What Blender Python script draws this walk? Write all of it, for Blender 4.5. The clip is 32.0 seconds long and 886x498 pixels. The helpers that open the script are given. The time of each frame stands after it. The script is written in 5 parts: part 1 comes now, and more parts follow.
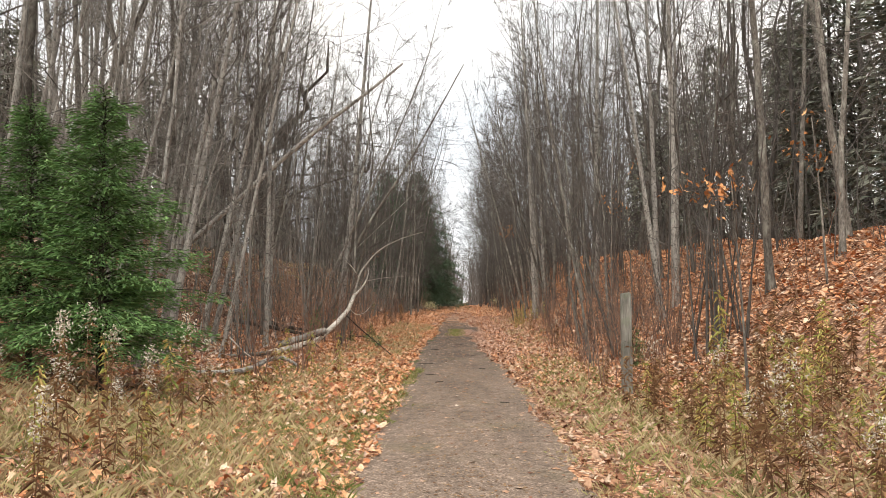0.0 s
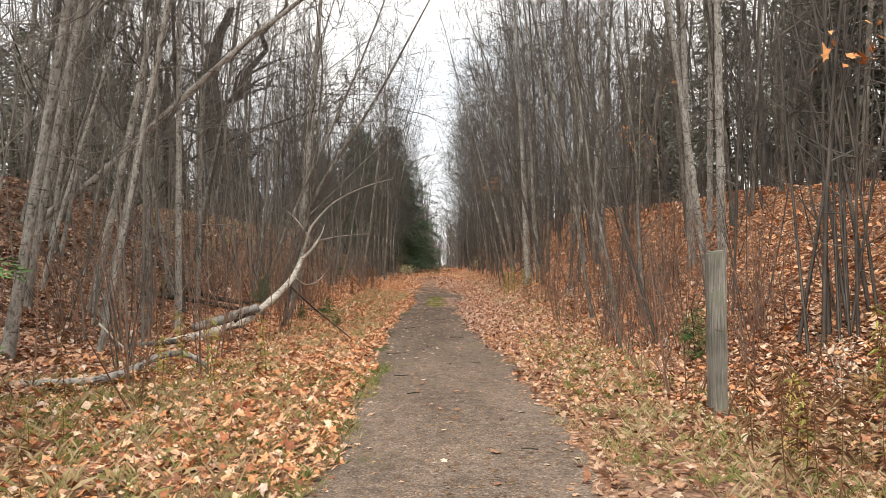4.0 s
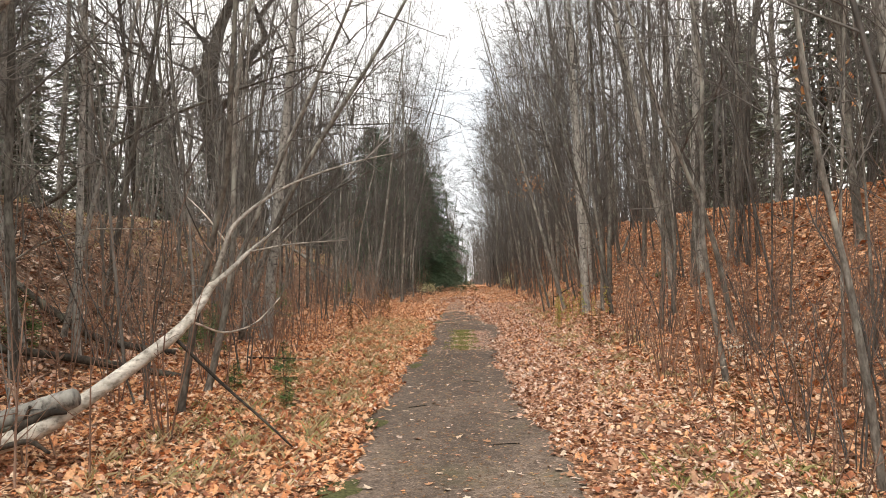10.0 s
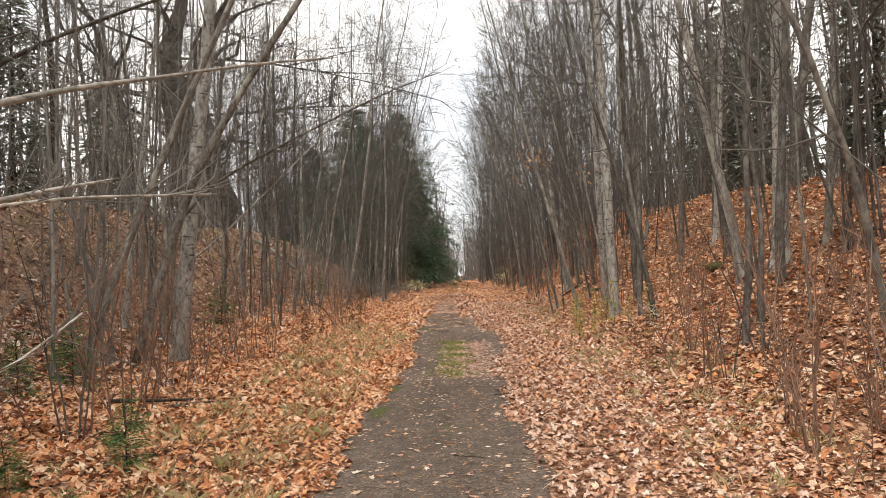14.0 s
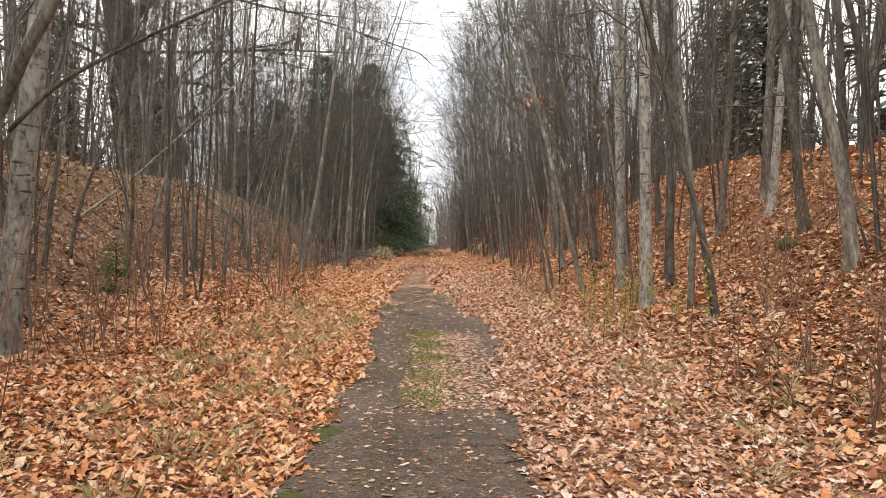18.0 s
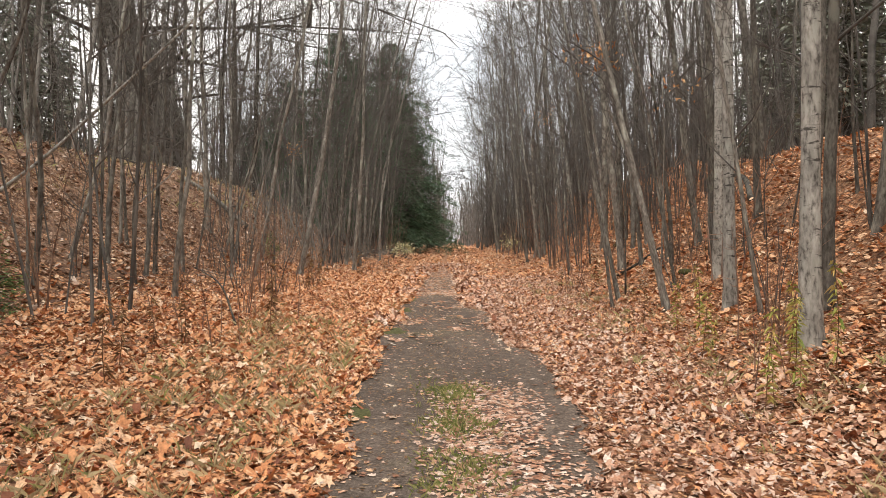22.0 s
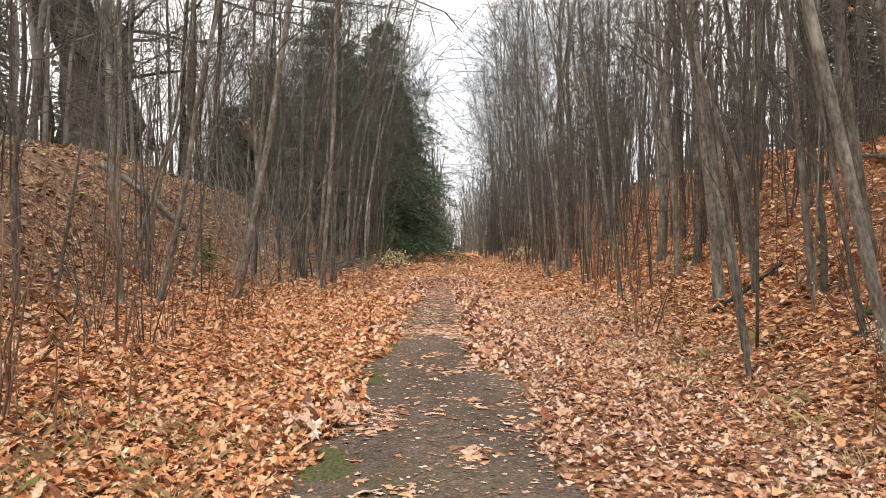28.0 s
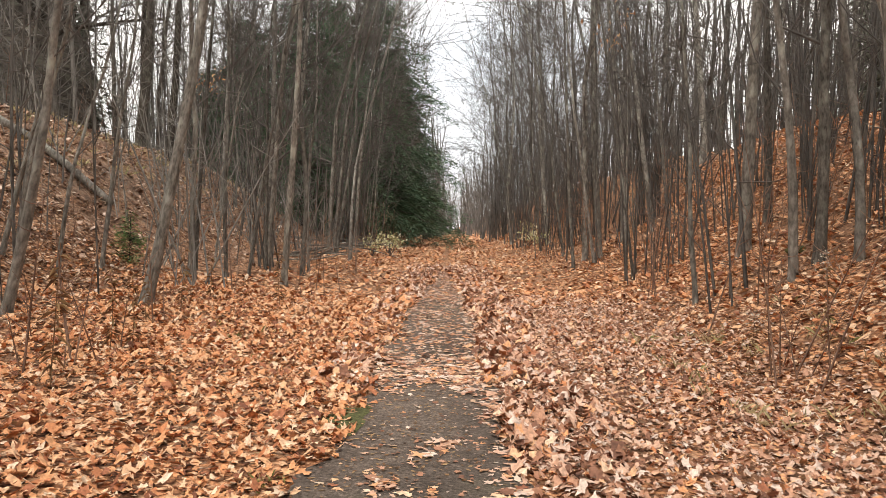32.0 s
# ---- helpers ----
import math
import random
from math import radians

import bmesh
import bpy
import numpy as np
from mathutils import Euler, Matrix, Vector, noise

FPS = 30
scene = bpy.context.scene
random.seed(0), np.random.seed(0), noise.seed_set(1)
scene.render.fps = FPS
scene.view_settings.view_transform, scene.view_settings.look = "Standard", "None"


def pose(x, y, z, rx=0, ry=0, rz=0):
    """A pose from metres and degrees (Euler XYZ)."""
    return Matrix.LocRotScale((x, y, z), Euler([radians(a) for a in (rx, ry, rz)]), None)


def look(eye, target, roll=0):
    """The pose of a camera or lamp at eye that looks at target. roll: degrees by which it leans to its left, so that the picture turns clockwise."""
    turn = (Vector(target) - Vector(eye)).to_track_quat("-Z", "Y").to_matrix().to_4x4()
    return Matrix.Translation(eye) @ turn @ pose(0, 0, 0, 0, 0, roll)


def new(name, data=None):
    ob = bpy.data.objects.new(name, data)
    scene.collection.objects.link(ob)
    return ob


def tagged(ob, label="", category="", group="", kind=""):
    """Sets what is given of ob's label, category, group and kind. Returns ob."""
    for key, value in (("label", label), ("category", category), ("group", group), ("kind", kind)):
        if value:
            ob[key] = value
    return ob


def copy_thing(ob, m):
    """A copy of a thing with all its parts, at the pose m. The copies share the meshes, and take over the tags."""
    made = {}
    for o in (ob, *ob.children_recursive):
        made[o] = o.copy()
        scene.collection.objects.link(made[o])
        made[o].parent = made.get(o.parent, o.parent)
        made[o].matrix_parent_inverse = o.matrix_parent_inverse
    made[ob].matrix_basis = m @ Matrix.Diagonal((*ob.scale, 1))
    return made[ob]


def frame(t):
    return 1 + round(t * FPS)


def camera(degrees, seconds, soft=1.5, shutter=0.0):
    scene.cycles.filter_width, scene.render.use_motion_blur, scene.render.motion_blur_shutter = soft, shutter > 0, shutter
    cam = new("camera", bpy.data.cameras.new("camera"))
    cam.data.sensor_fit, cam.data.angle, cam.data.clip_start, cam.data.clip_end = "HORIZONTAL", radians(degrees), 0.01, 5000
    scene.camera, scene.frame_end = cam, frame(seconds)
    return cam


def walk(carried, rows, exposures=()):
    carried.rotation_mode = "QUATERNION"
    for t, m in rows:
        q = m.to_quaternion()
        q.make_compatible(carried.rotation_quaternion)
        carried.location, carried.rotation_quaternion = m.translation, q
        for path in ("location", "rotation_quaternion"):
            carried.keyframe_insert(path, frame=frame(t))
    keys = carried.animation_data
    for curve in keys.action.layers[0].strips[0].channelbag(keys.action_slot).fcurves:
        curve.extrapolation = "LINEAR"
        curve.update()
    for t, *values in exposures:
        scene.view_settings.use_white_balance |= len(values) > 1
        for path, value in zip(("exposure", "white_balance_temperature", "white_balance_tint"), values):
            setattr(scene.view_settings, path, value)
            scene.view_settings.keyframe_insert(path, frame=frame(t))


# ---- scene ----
cam = camera(61.9, 32.0, 0.7)
PATH = [
    (0, (-0.058, 0.031, 1.543), (-0.111, 2.027, 1.664), -0.8),
    (0.5, (-0.065, 0.73, 1.505), (-0.116, 2.727, 1.593), -0.6),
    (1, (-0.116, 1.355, 1.509), (-0.13, 3.354, 1.551), -1.6),
    (1.5, (-0.097, 1.95, 1.516), (-0.083, 3.95, 1.528), -1.3),
    (2, (-0.128, 2.575, 1.524), (-0.079, 4.575, 1.536), -1.2),
    (2.5, (-0.116, 3.148, 1.519), (-0.068, 5.148, 1.537), -0.7),
    (3, (-0.128, 3.661, 1.511), (-0.097, 5.661, 1.53), -1.0),
    (3.5, (-0.154, 4.166, 1.519), (-0.138, 6.166, 1.543), -1.4),
    (5.5, (-0.162, 6.45, 1.566), (-0.183, 8.45, 1.552), -1.0),
    (6, (-0.149, 6.992, 1.56), (-0.181, 8.992, 1.546), -1.4),
    (6.5, (-0.155, 7.59, 1.557), (-0.205, 9.59, 1.543), -1.1),
    (7, (-0.199, 8.13, 1.574), (-0.24, 10.129, 1.565), -1.7),
    (7.5, (-0.22, 8.714, 1.595), (-0.3, 10.712, 1.607), -1.3),
    (8, (-0.281, 9.305, 1.608), (-0.359, 11.303, 1.635), -1.8),
    (8.5, (-0.256, 9.868, 1.599), (-0.327, 11.867, 1.634), -2.1),
    (9, (-0.249, 10.393, 1.579), (-0.31, 12.391, 1.619), -2.0),
    (9.5, (-0.25, 10.98, 1.597), (-0.287, 12.979, 1.652), -2.2),
    (10, (-0.213, 11.561, 1.61), (-0.276, 13.559, 1.673), -1.7),
    (10.5, (-0.227, 12.182, 1.599), (-0.289, 14.18, 1.65), -1.9),
    (11, (-0.205, 12.814, 1.583), (-0.264, 14.813, 1.631), -1.5),
    (11.5, (-0.231, 13.418, 1.564), (-0.273, 15.417, 1.606), -1.8),
    (12, (-0.232, 14.014, 1.531), (-0.257, 16.013, 1.551), -2.0),
    (12.5, (-0.253, 14.595, 1.515), (-0.306, 16.594, 1.525), -1.5),
    (13, (-0.271, 15.169, 1.539), (-0.316, 17.169, 1.561), -2.4),
    (13.5, (-0.228, 15.711, 1.56), (-0.289, 17.71, 1.603), -1.9),
    (14, (-0.239, 16.308, 1.55), (-0.277, 18.307, 1.601), -2.1),
    (14.5, (-0.185, 16.879, 1.525), (-0.22, 18.878, 1.563), -2.3),
    (16.5, (-0.222, 18.828, 1.489), (-0.27, 20.827, 1.474), 0.9),
    (17, (-0.243, 19.383, 1.493), (-0.283, 21.383, 1.485), 1.0),
    (17.5, (-0.319, 19.909, 1.481), (-0.304, 21.909, 1.462), 0.6),
    (18, (-0.361, 20.468, 1.466), (-0.322, 22.467, 1.431), 0.3),
    (18.5, (-0.433, 21.017, 1.459), (-0.42, 23.017, 1.426), -0.3),
    (19, (-0.451, 21.576, 1.444), (-0.457, 23.576, 1.422), -0.8),
    (19.5, (-0.453, 22.126, 1.459), (-0.477, 24.126, 1.447), -0.4),
    (20, (-0.468, 22.639, 1.476), (-0.46, 24.639, 1.465), -0.9),
    (20.5, (-0.436, 23.192, 1.478), (-0.431, 25.192, 1.462), -0.5),
    (21, (-0.435, 23.701, 1.471), (-0.41, 25.7, 1.438), -0.1),
    (21.5, (-0.393, 24.239, 1.467), (-0.366, 26.239, 1.43), 0.3),
    (22, (-0.41, 24.734, 1.442), (-0.434, 26.733, 1.395), 0.5),
    (22.5, (-0.429, 25.235, 1.452), (-0.432, 27.235, 1.407), 0.3),
    (23, (-0.439, 25.727, 1.445), (-0.474, 27.727, 1.415), 0.6),
    (23.5, (-0.478, 26.235, 1.453), (-0.505, 28.235, 1.425), -0.2),
    (24, (-0.448, 26.781, 1.447), (-0.481, 28.78, 1.41), 0.1),
    (24.5, (-0.459, 27.299, 1.439), (-0.486, 29.298, 1.4), -0.1),
    (26.5, (-0.418, 29.073, 1.427), (-0.461, 31.071, 1.364), 0.8),
    (27, (-0.442, 29.611, 1.435), (-0.453, 31.611, 1.402), 0.5),
    (27.5, (-0.442, 30.16, 1.435), (-0.455, 32.159, 1.402), 1.2),
    (28, (-0.473, 30.741, 1.429), (-0.497, 32.741, 1.398), 0.9),
    (28.5, (-0.476, 31.301, 1.415), (-0.507, 33.301, 1.389), 0.8),
    (29, (-0.485, 31.879, 1.402), (-0.535, 33.878, 1.38), 1.1),
    (29.5, (-0.515, 32.422, 1.405), (-0.542, 34.421, 1.384), 0.9),
    (30, (-0.524, 32.97, 1.405), (-0.571, 34.969, 1.365), 1.5),
    (30.5, (-0.556, 33.498, 1.418), (-0.609, 35.496, 1.36), 1.4),
    (31, (-0.545, 34.044, 1.423), (-0.599, 36.043, 1.377), 2.2),
    (31.5, (-0.589, 34.572, 1.407), (-0.627, 36.571, 1.352), 2.0),
    (32, (-0.605, 35.111, 1.406), (-0.624, 37.109, 1.327), 1.5),
]
walk(cam, [(t, look(eye, target, roll)) for t, eye, target, roll in PATH], [(0, 0.91, 6850, 10), (8, 0.96, 6850, 10), (32, 1.13, 6850, 10)])


# ---- world and sun: high overcast, soft light from above ----
SUN_UP, SUN_SIDE = 58.0, 200.0
world = bpy.data.worlds.new("overcast")
scene.world = world
world.use_nodes = True
wn, wl = world.node_tree.nodes, world.node_tree.links
sky = wn.new("ShaderNodeTexSky")
sky.sky_type, sky.sun_disc = "NISHITA", False
sky.sun_elevation, sky.sun_rotation = radians(SUN_UP), radians(SUN_SIDE)
sky.dust_density, sky.ozone_density = 4.0, 1.0
sky_gain = wn.new("ShaderNodeMix")
sky_gain.data_type, sky_gain.blend_type = "RGBA", "MULTIPLY"
sky_gain.inputs[0].default_value = 1.0
sky_gain.inputs[7].default_value = (0.1, 0.1, 0.1, 1)
wl.new(sky.outputs[0], sky_gain.inputs[6])
where = wn.new("ShaderNodeTexCoord")
cloud = wn.new("ShaderNodeTexNoise")
cloud.inputs["Scale"].default_value, cloud.inputs["Detail"].default_value = 2.2, 5.0
wl.new(where.outputs["Generated"], cloud.inputs["Vector"])
cloud_tone = wn.new("ShaderNodeValToRGB")
cloud_tone.color_ramp.elements[0].position, cloud_tone.color_ramp.elements[0].color = 0.36, (0.68, 0.73, 0.79, 1)
cloud_tone.color_ramp.elements[1].position, cloud_tone.color_ramp.elements[1].color = 0.58, (1.03, 1.03, 1.01, 1)
wl.new(cloud.outputs[0], cloud_tone.inputs[0])
cover = wn.new("ShaderNodeMix")
cover.data_type = "RGBA"
cover.inputs[0].default_value = 0.9
wl.new(sky_gain.outputs[2], cover.inputs[6])
wl.new(cloud_tone.outputs[0], cover.inputs[7])
wl.new(cover.outputs[2], wn["Background"].inputs[0])
wn["Background"].inputs[1].default_value = 0.92
sun = new("sun", bpy.data.lights.new("sun", "SUN"))
sun.data.energy, sun.data.angle, sun.data.color = 1.5, radians(45), (1.0, 0.97, 0.93)
sun.matrix_world = pose(0, 0, 40, 90 - SUN_UP, 0, 180 - SUN_SIDE)

# ---- materials ----
def material(name, rough=0.9):
    m = bpy.data.materials.new(name)
    m.use_nodes = True
    b = m.node_tree.nodes["Principled BSDF"]
    b.inputs["Roughness"].default_value = rough
    b.inputs["Specular IOR Level"].default_value = 0.25
    return m, m.node_tree.nodes, m.node_tree.links, b


def ramp(nodes, stops):
    r = nodes.new("ShaderNodeValToRGB")
    e = r.color_ramp.elements
    e[0].position, e[0].color = stops[0][0], (*stops[0][1], 1)
    e[1].position, e[1].color = stops[-1][0], (*stops[-1][1], 1)
    for p, c in stops[1:-1]:
        e.new(p).color = (*c, 1)
    return r


def noise_node(nodes, links, scale, detail=4.0, stretch=None, kind="Object", rough=0.6):
    tc = nodes.new("ShaderNodeTexCoord")
    n = nodes.new("ShaderNodeTexNoise")
    n.inputs["Scale"].default_value, n.inputs["Detail"].default_value, n.inputs["Roughness"].default_value = scale, detail, rough
    if stretch:
        mp = nodes.new("ShaderNodeMapping")
        mp.inputs["Scale"].default_value = stretch
        links.new(tc.outputs[kind], mp.inputs[0])
        links.new(mp.outputs[0], n.inputs["Vector"])
    else:
        links.new(tc.outputs[kind], n.inputs["Vector"])
    return n


def mixed(nodes, links, a, b, fac, how="MIX"):
    """A colour mix; a, b and fac are sockets or values."""
    m = nodes.new("ShaderNodeMix")
    m.data_type, m.blend_type = "RGBA", how
    for k, v in ((6, a), (7, b), (0, fac)):
        if isinstance(v, (tuple, float, int)):
            m.inputs[k].default_value = (*v, 1) if isinstance(v, tuple) else v
        else:
            links.new(v, m.inputs[k])
    return m.outputs[2]


def bump(nodes, links, b, height, strength, distance):
    n = nodes.new("ShaderNodeBump")
    n.inputs["Strength"].default_value, n.inputs["Distance"].default_value = strength, distance
    links.new(height, n.inputs["Height"])
    links.new(n.outputs[0], b.inputs["Normal"])


def bark_material(name, dark, mid, pale, patch, streak=(9, 9, 4.2), bands=0.0, spread=0.42):
    """Bark: streaks along the stem, pale lichen patches, and a shift of tone from tree to tree."""
    m, n, l, b = material(name, 0.92)
    fine = noise_node(n, l, 3.0, 6.0, streak)
    tone = ramp(n, [(0.3, dark), (0.5, mid), (0.72, pale)])
    l.new(fine.outputs[0], tone.inputs[0])
    spots = noise_node(n, l, 5.0, 5.0, (1, 1, 0.6))
    mask = ramp(n, [(0.52, (0, 0, 0)), (0.66, (1, 1, 1))])
    l.new(spots.outputs[0], mask.inputs[0])
    col = mixed(n, l, tone.outputs[0], patch, mask.outputs[0])
    if bands:
        ring = noise_node(n, l, 2.2, 4.0, (1.6, 1.6, 11))
        rmask = ramp(n, [(0.60, (0, 0, 0)), (0.68, (bands, bands, bands))])
        l.new(ring.outputs[0], rmask.inputs[0])
        col = mixed(n, l, col, dark, rmask.outputs[0])
    mottle = noise_node(n, l, 2.4, 4.0, (1.5, 1.5, 0.8))
    blotch = ramp(n, [(0.34, (0.66, 0.65, 0.64)), (0.66, (1.22, 1.21, 1.20))])
    l.new(mottle.outputs[0], blotch.inputs[0])
    col = mixed(n, l, col, blotch.outputs[0], 1.0, "MULTIPLY")
    info = n.new("ShaderNodeObjectInfo")
    shift = ramp(n, [(0.0, (1 - spread, 0.975 - spread, 0.945 - spread)), (0.5, (0.95, 0.93, 0.89)), (1.0, (1 + spread, 0.97 + spread, 0.92 + spread))])
    l.new(info.outputs["Random"], shift.inputs[0])
    l.new(mixed(n, l, col, shift.outputs[0], 1.0, "MULTIPLY"), b.inputs["Base Color"])
    bump(n, l, b, fine.outputs[0], 0.7, 0.012)
    return m


def plain_varied(name, stops, scale=6.0, rough=0.9, by="noise", strength=0.3, distance=0.004, shades=(0.78, 1.15)):
    """A colour ramp that runs over a noise, over loose islands or over objects."""
    m, n, l, b = material(name, rough)
    r = ramp(n, stops)
    nz = noise_node(n, l, scale, 5.0)
    if by == "island":
        g = n.new("ShaderNodeNewGeometry")
        l.new(g.outputs["Random Per Island"], r.inputs[0])
    elif by == "object":
        g = n.new("ShaderNodeObjectInfo")
        l.new(g.outputs["Random"], r.inputs[0])
    else:
        l.new(nz.outputs[0], r.inputs[0])
    shade = ramp(n, [(0.3, (shades[0],) * 3), (0.7, (shades[1],) * 3)])
    l.new(nz.outputs[0], shade.inputs[0])
    l.new(mixed(n, l, r.outputs[0], shade.outputs[0], 1.0, "MULTIPLY"), b.inputs["Base Color"])
    bump(n, l, b, nz.outputs[0], strength, distance)
    return m


BARK = bark_material("grey_bark", (0.066, 0.060, 0.054), (0.155, 0.145, 0.132), (0.27, 0.257, 0.238), (0.30, 0.304, 0.275))
BARK_PALE = bark_material("pale_smooth_bark", (0.065, 0.06, 0.056), (0.32, 0.312, 0.297), (0.46, 0.452, 0.435), (0.38, 0.385, 0.362), (6, 6, 4.0), 0.95, 0.15)
BARK_WHITE = bark_material("whitened_dead_wood", (0.20, 0.18, 0.155), (0.56, 0.53, 0.485), (0.72, 0.69, 0.645), (0.36, 0.34, 0.30), (8, 3, 8), 0.4)
BARK_DARK = bark_material("dark_bark", (0.022, 0.019, 0.016), (0.062, 0.053, 0.045), (0.12, 0.105, 0.09), (0.13, 0.13, 0.105))
TWIG = plain_varied("twig_bark", [(0.3, (0.070, 0.063, 0.057)), (0.7, (0.162, 0.147, 0.132))], 1.5)
TWIG_PALE = plain_varied("pale_twig_bark", [(0.3, (0.15, 0.135, 0.12)), (0.7, (0.26, 0.24, 0.215))], 1.5)
TWIG_RED = plain_varied("red_brown_stem", [(0.3, (0.16, 0.092, 0.068)), (0.7, (0.33, 0.21, 0.15))], 2.0)
NEEDLE = plain_varied("spruce_needles", [(0.0, (0.055, 0.12, 0.035)), (0.5, (0.115, 0.225, 0.07)), (1.0, (0.19, 0.31, 0.11))], 2.0, 0.7, "island")
NEEDLE_DARK = plain_varied("hemlock_needles", [(0.0, (0.045, 0.085, 0.050)), (0.6, (0.090, 0.150, 0.086)), (1.0, (0.145, 0.20, 0.118))], 1.0, 0.8, "island")
# The pines' green is greyed and lightened: distance haze mixed into the needle colour.
NEEDLE_GREY = plain_varied("hazed_pine_needles", [(0.0, (0.12, 0.135, 0.105)), (0.6, (0.21, 0.22, 0.175)), (1.0, (0.30, 0.30, 0.24))], 1.0, 0.85, "island")
LEAF_WARM = plain_varied("fallen_leaf_orange", [(0.0, (0.17, 0.068, 0.042)), (0.08, (0.33, 0.125, 0.068)), (0.20, (0.53, 0.205, 0.09)), (0.42, (0.68, 0.32, 0.15)), (0.62, (0.72, 0.39, 0.205)), (0.85, (0.75, 0.47, 0.29)), (1.0, (0.80, 0.61, 0.44))], 38.0, 0.8, "island", 0.5, 0.006, (0.55, 1.2))
LEAF_PALE = plain_varied("fallen_leaf_tan", [(0.0, (0.15, 0.07, 0.047)), (0.2, (0.33, 0.155, 0.092)), (0.45, (0.53, 0.295, 0.192)), (0.7, (0.63, 0.415, 0.305)), (0.88, (0.58, 0.435, 0.355)), (1.0, (0.76, 0.61, 0.51))], 38.0, 0.8, "island", 0.5, 0.006, (0.58, 1.25))
LEAF_BROWN = plain_varied("fallen_leaf_brown", [(0.0, (0.19, 0.085, 0.05)), (0.2, (0.46, 0.185, 0.09)), (0.45, (0.56, 0.31, 0.19)), (0.75, (0.66, 0.44, 0.31)), (1.0, (0.74, 0.58, 0.44))], 38.0, 0.85, "island", 0.5, 0.006, (0.58, 1.25))
LEAF_VERGE = plain_varied("weathered_verge_leaf", [(0.0, (0.11, 0.05, 0.033)), (0.25, (0.27, 0.12, 0.066)), (0.5, (0.40, 0.22, 0.13)), (0.8, (0.49, 0.32, 0.215)), (1.0, (0.60, 0.47, 0.35))], 38.0, 0.85, "island", 0.5, 0.006, (0.58, 1.25))
LEAF_SINGLE = plain_varied("single_fallen_leaf", [(0.0, (0.20, 0.10, 0.06)), (0.3, (0.46, 0.25, 0.14)), (0.7, (0.60, 0.45, 0.32)), (1.0, (0.70, 0.60, 0.50))], 9.0, 0.8, "object")
LEAF_HILL = plain_varied("old_oak_leaf", [(0.0, (0.115, 0.066, 0.047)), (0.3, (0.28, 0.155, 0.10)), (0.6, (0.43, 0.28, 0.195)), (0.85, (0.53, 0.385, 0.295)), (1.0, (0.64, 0.51, 0.42))], 38.0, 0.85, "island", 0.5, 0.006, (0.58, 1.25))
LEAF_OAK = plain_varied("orange_oak_leaf", [(0.0, (0.34, 0.12, 0.04)), (0.5, (0.54, 0.24, 0.09)), (1.0, (0.64, 0.38, 0.18))], 30.0, 0.75, "island", 0.4, 0.004, (0.65, 1.2))
LEAF_GREEN = plain_varied("yellow_green_leaf", [(0.0, (0.22, 0.28, 0.07)), (0.4, (0.42, 0.42, 0.12)), (0.75, (0.60, 0.50, 0.18)), (1.0, (0.50, 0.33, 0.13))], 9.0, 0.75, "island")
LEAF_FADED = plain_varied("faded_yellow_leaf", [(0.0, (0.36, 0.36, 0.15)), (0.5, (0.58, 0.55, 0.30)), (1.0, (0.74, 0.70, 0.52))], 9.0, 0.8, "island")
GRASS_DRY = plain_varied("dry_grass", [(0.0, (0.27, 0.19, 0.10)), (0.35, (0.46, 0.36, 0.20)), (0.7, (0.62, 0.51, 0.31)), (0.84, (0.52, 0.46, 0.23)), (1.0, (0.28, 0.33, 0.11))], 5.0, 0.85, "island")
GRASS_GREEN = plain_varied("green_grass", [(0.0, (0.13, 0.16, 0.045)), (0.5, (0.24, 0.27, 0.085)), (1.0, (0.44, 0.38, 0.17))], 5.0, 0.8, "island")
WEED_BROWN = plain_varied("dead_weed", [(0.0, (0.12, 0.062, 0.034)), (0.5, (0.22, 0.12, 0.06)), (1.0, (0.36, 0.24, 0.12))], 5.0, 0.9, "island")
SEED_FLUFF = plain_varied("seed_fluff", [(0.0, (0.42, 0.37, 0.29)), (1.0, (0.62, 0.57, 0.48))], 20.0, 0.95, "island")
MOSS = plain_varied("moss", [(0.3, (0.050, 0.050, 0.020)), (0.7, (0.115, 0.115, 0.045))], 40.0, 1.0, strength=0.8, distance=0.01)


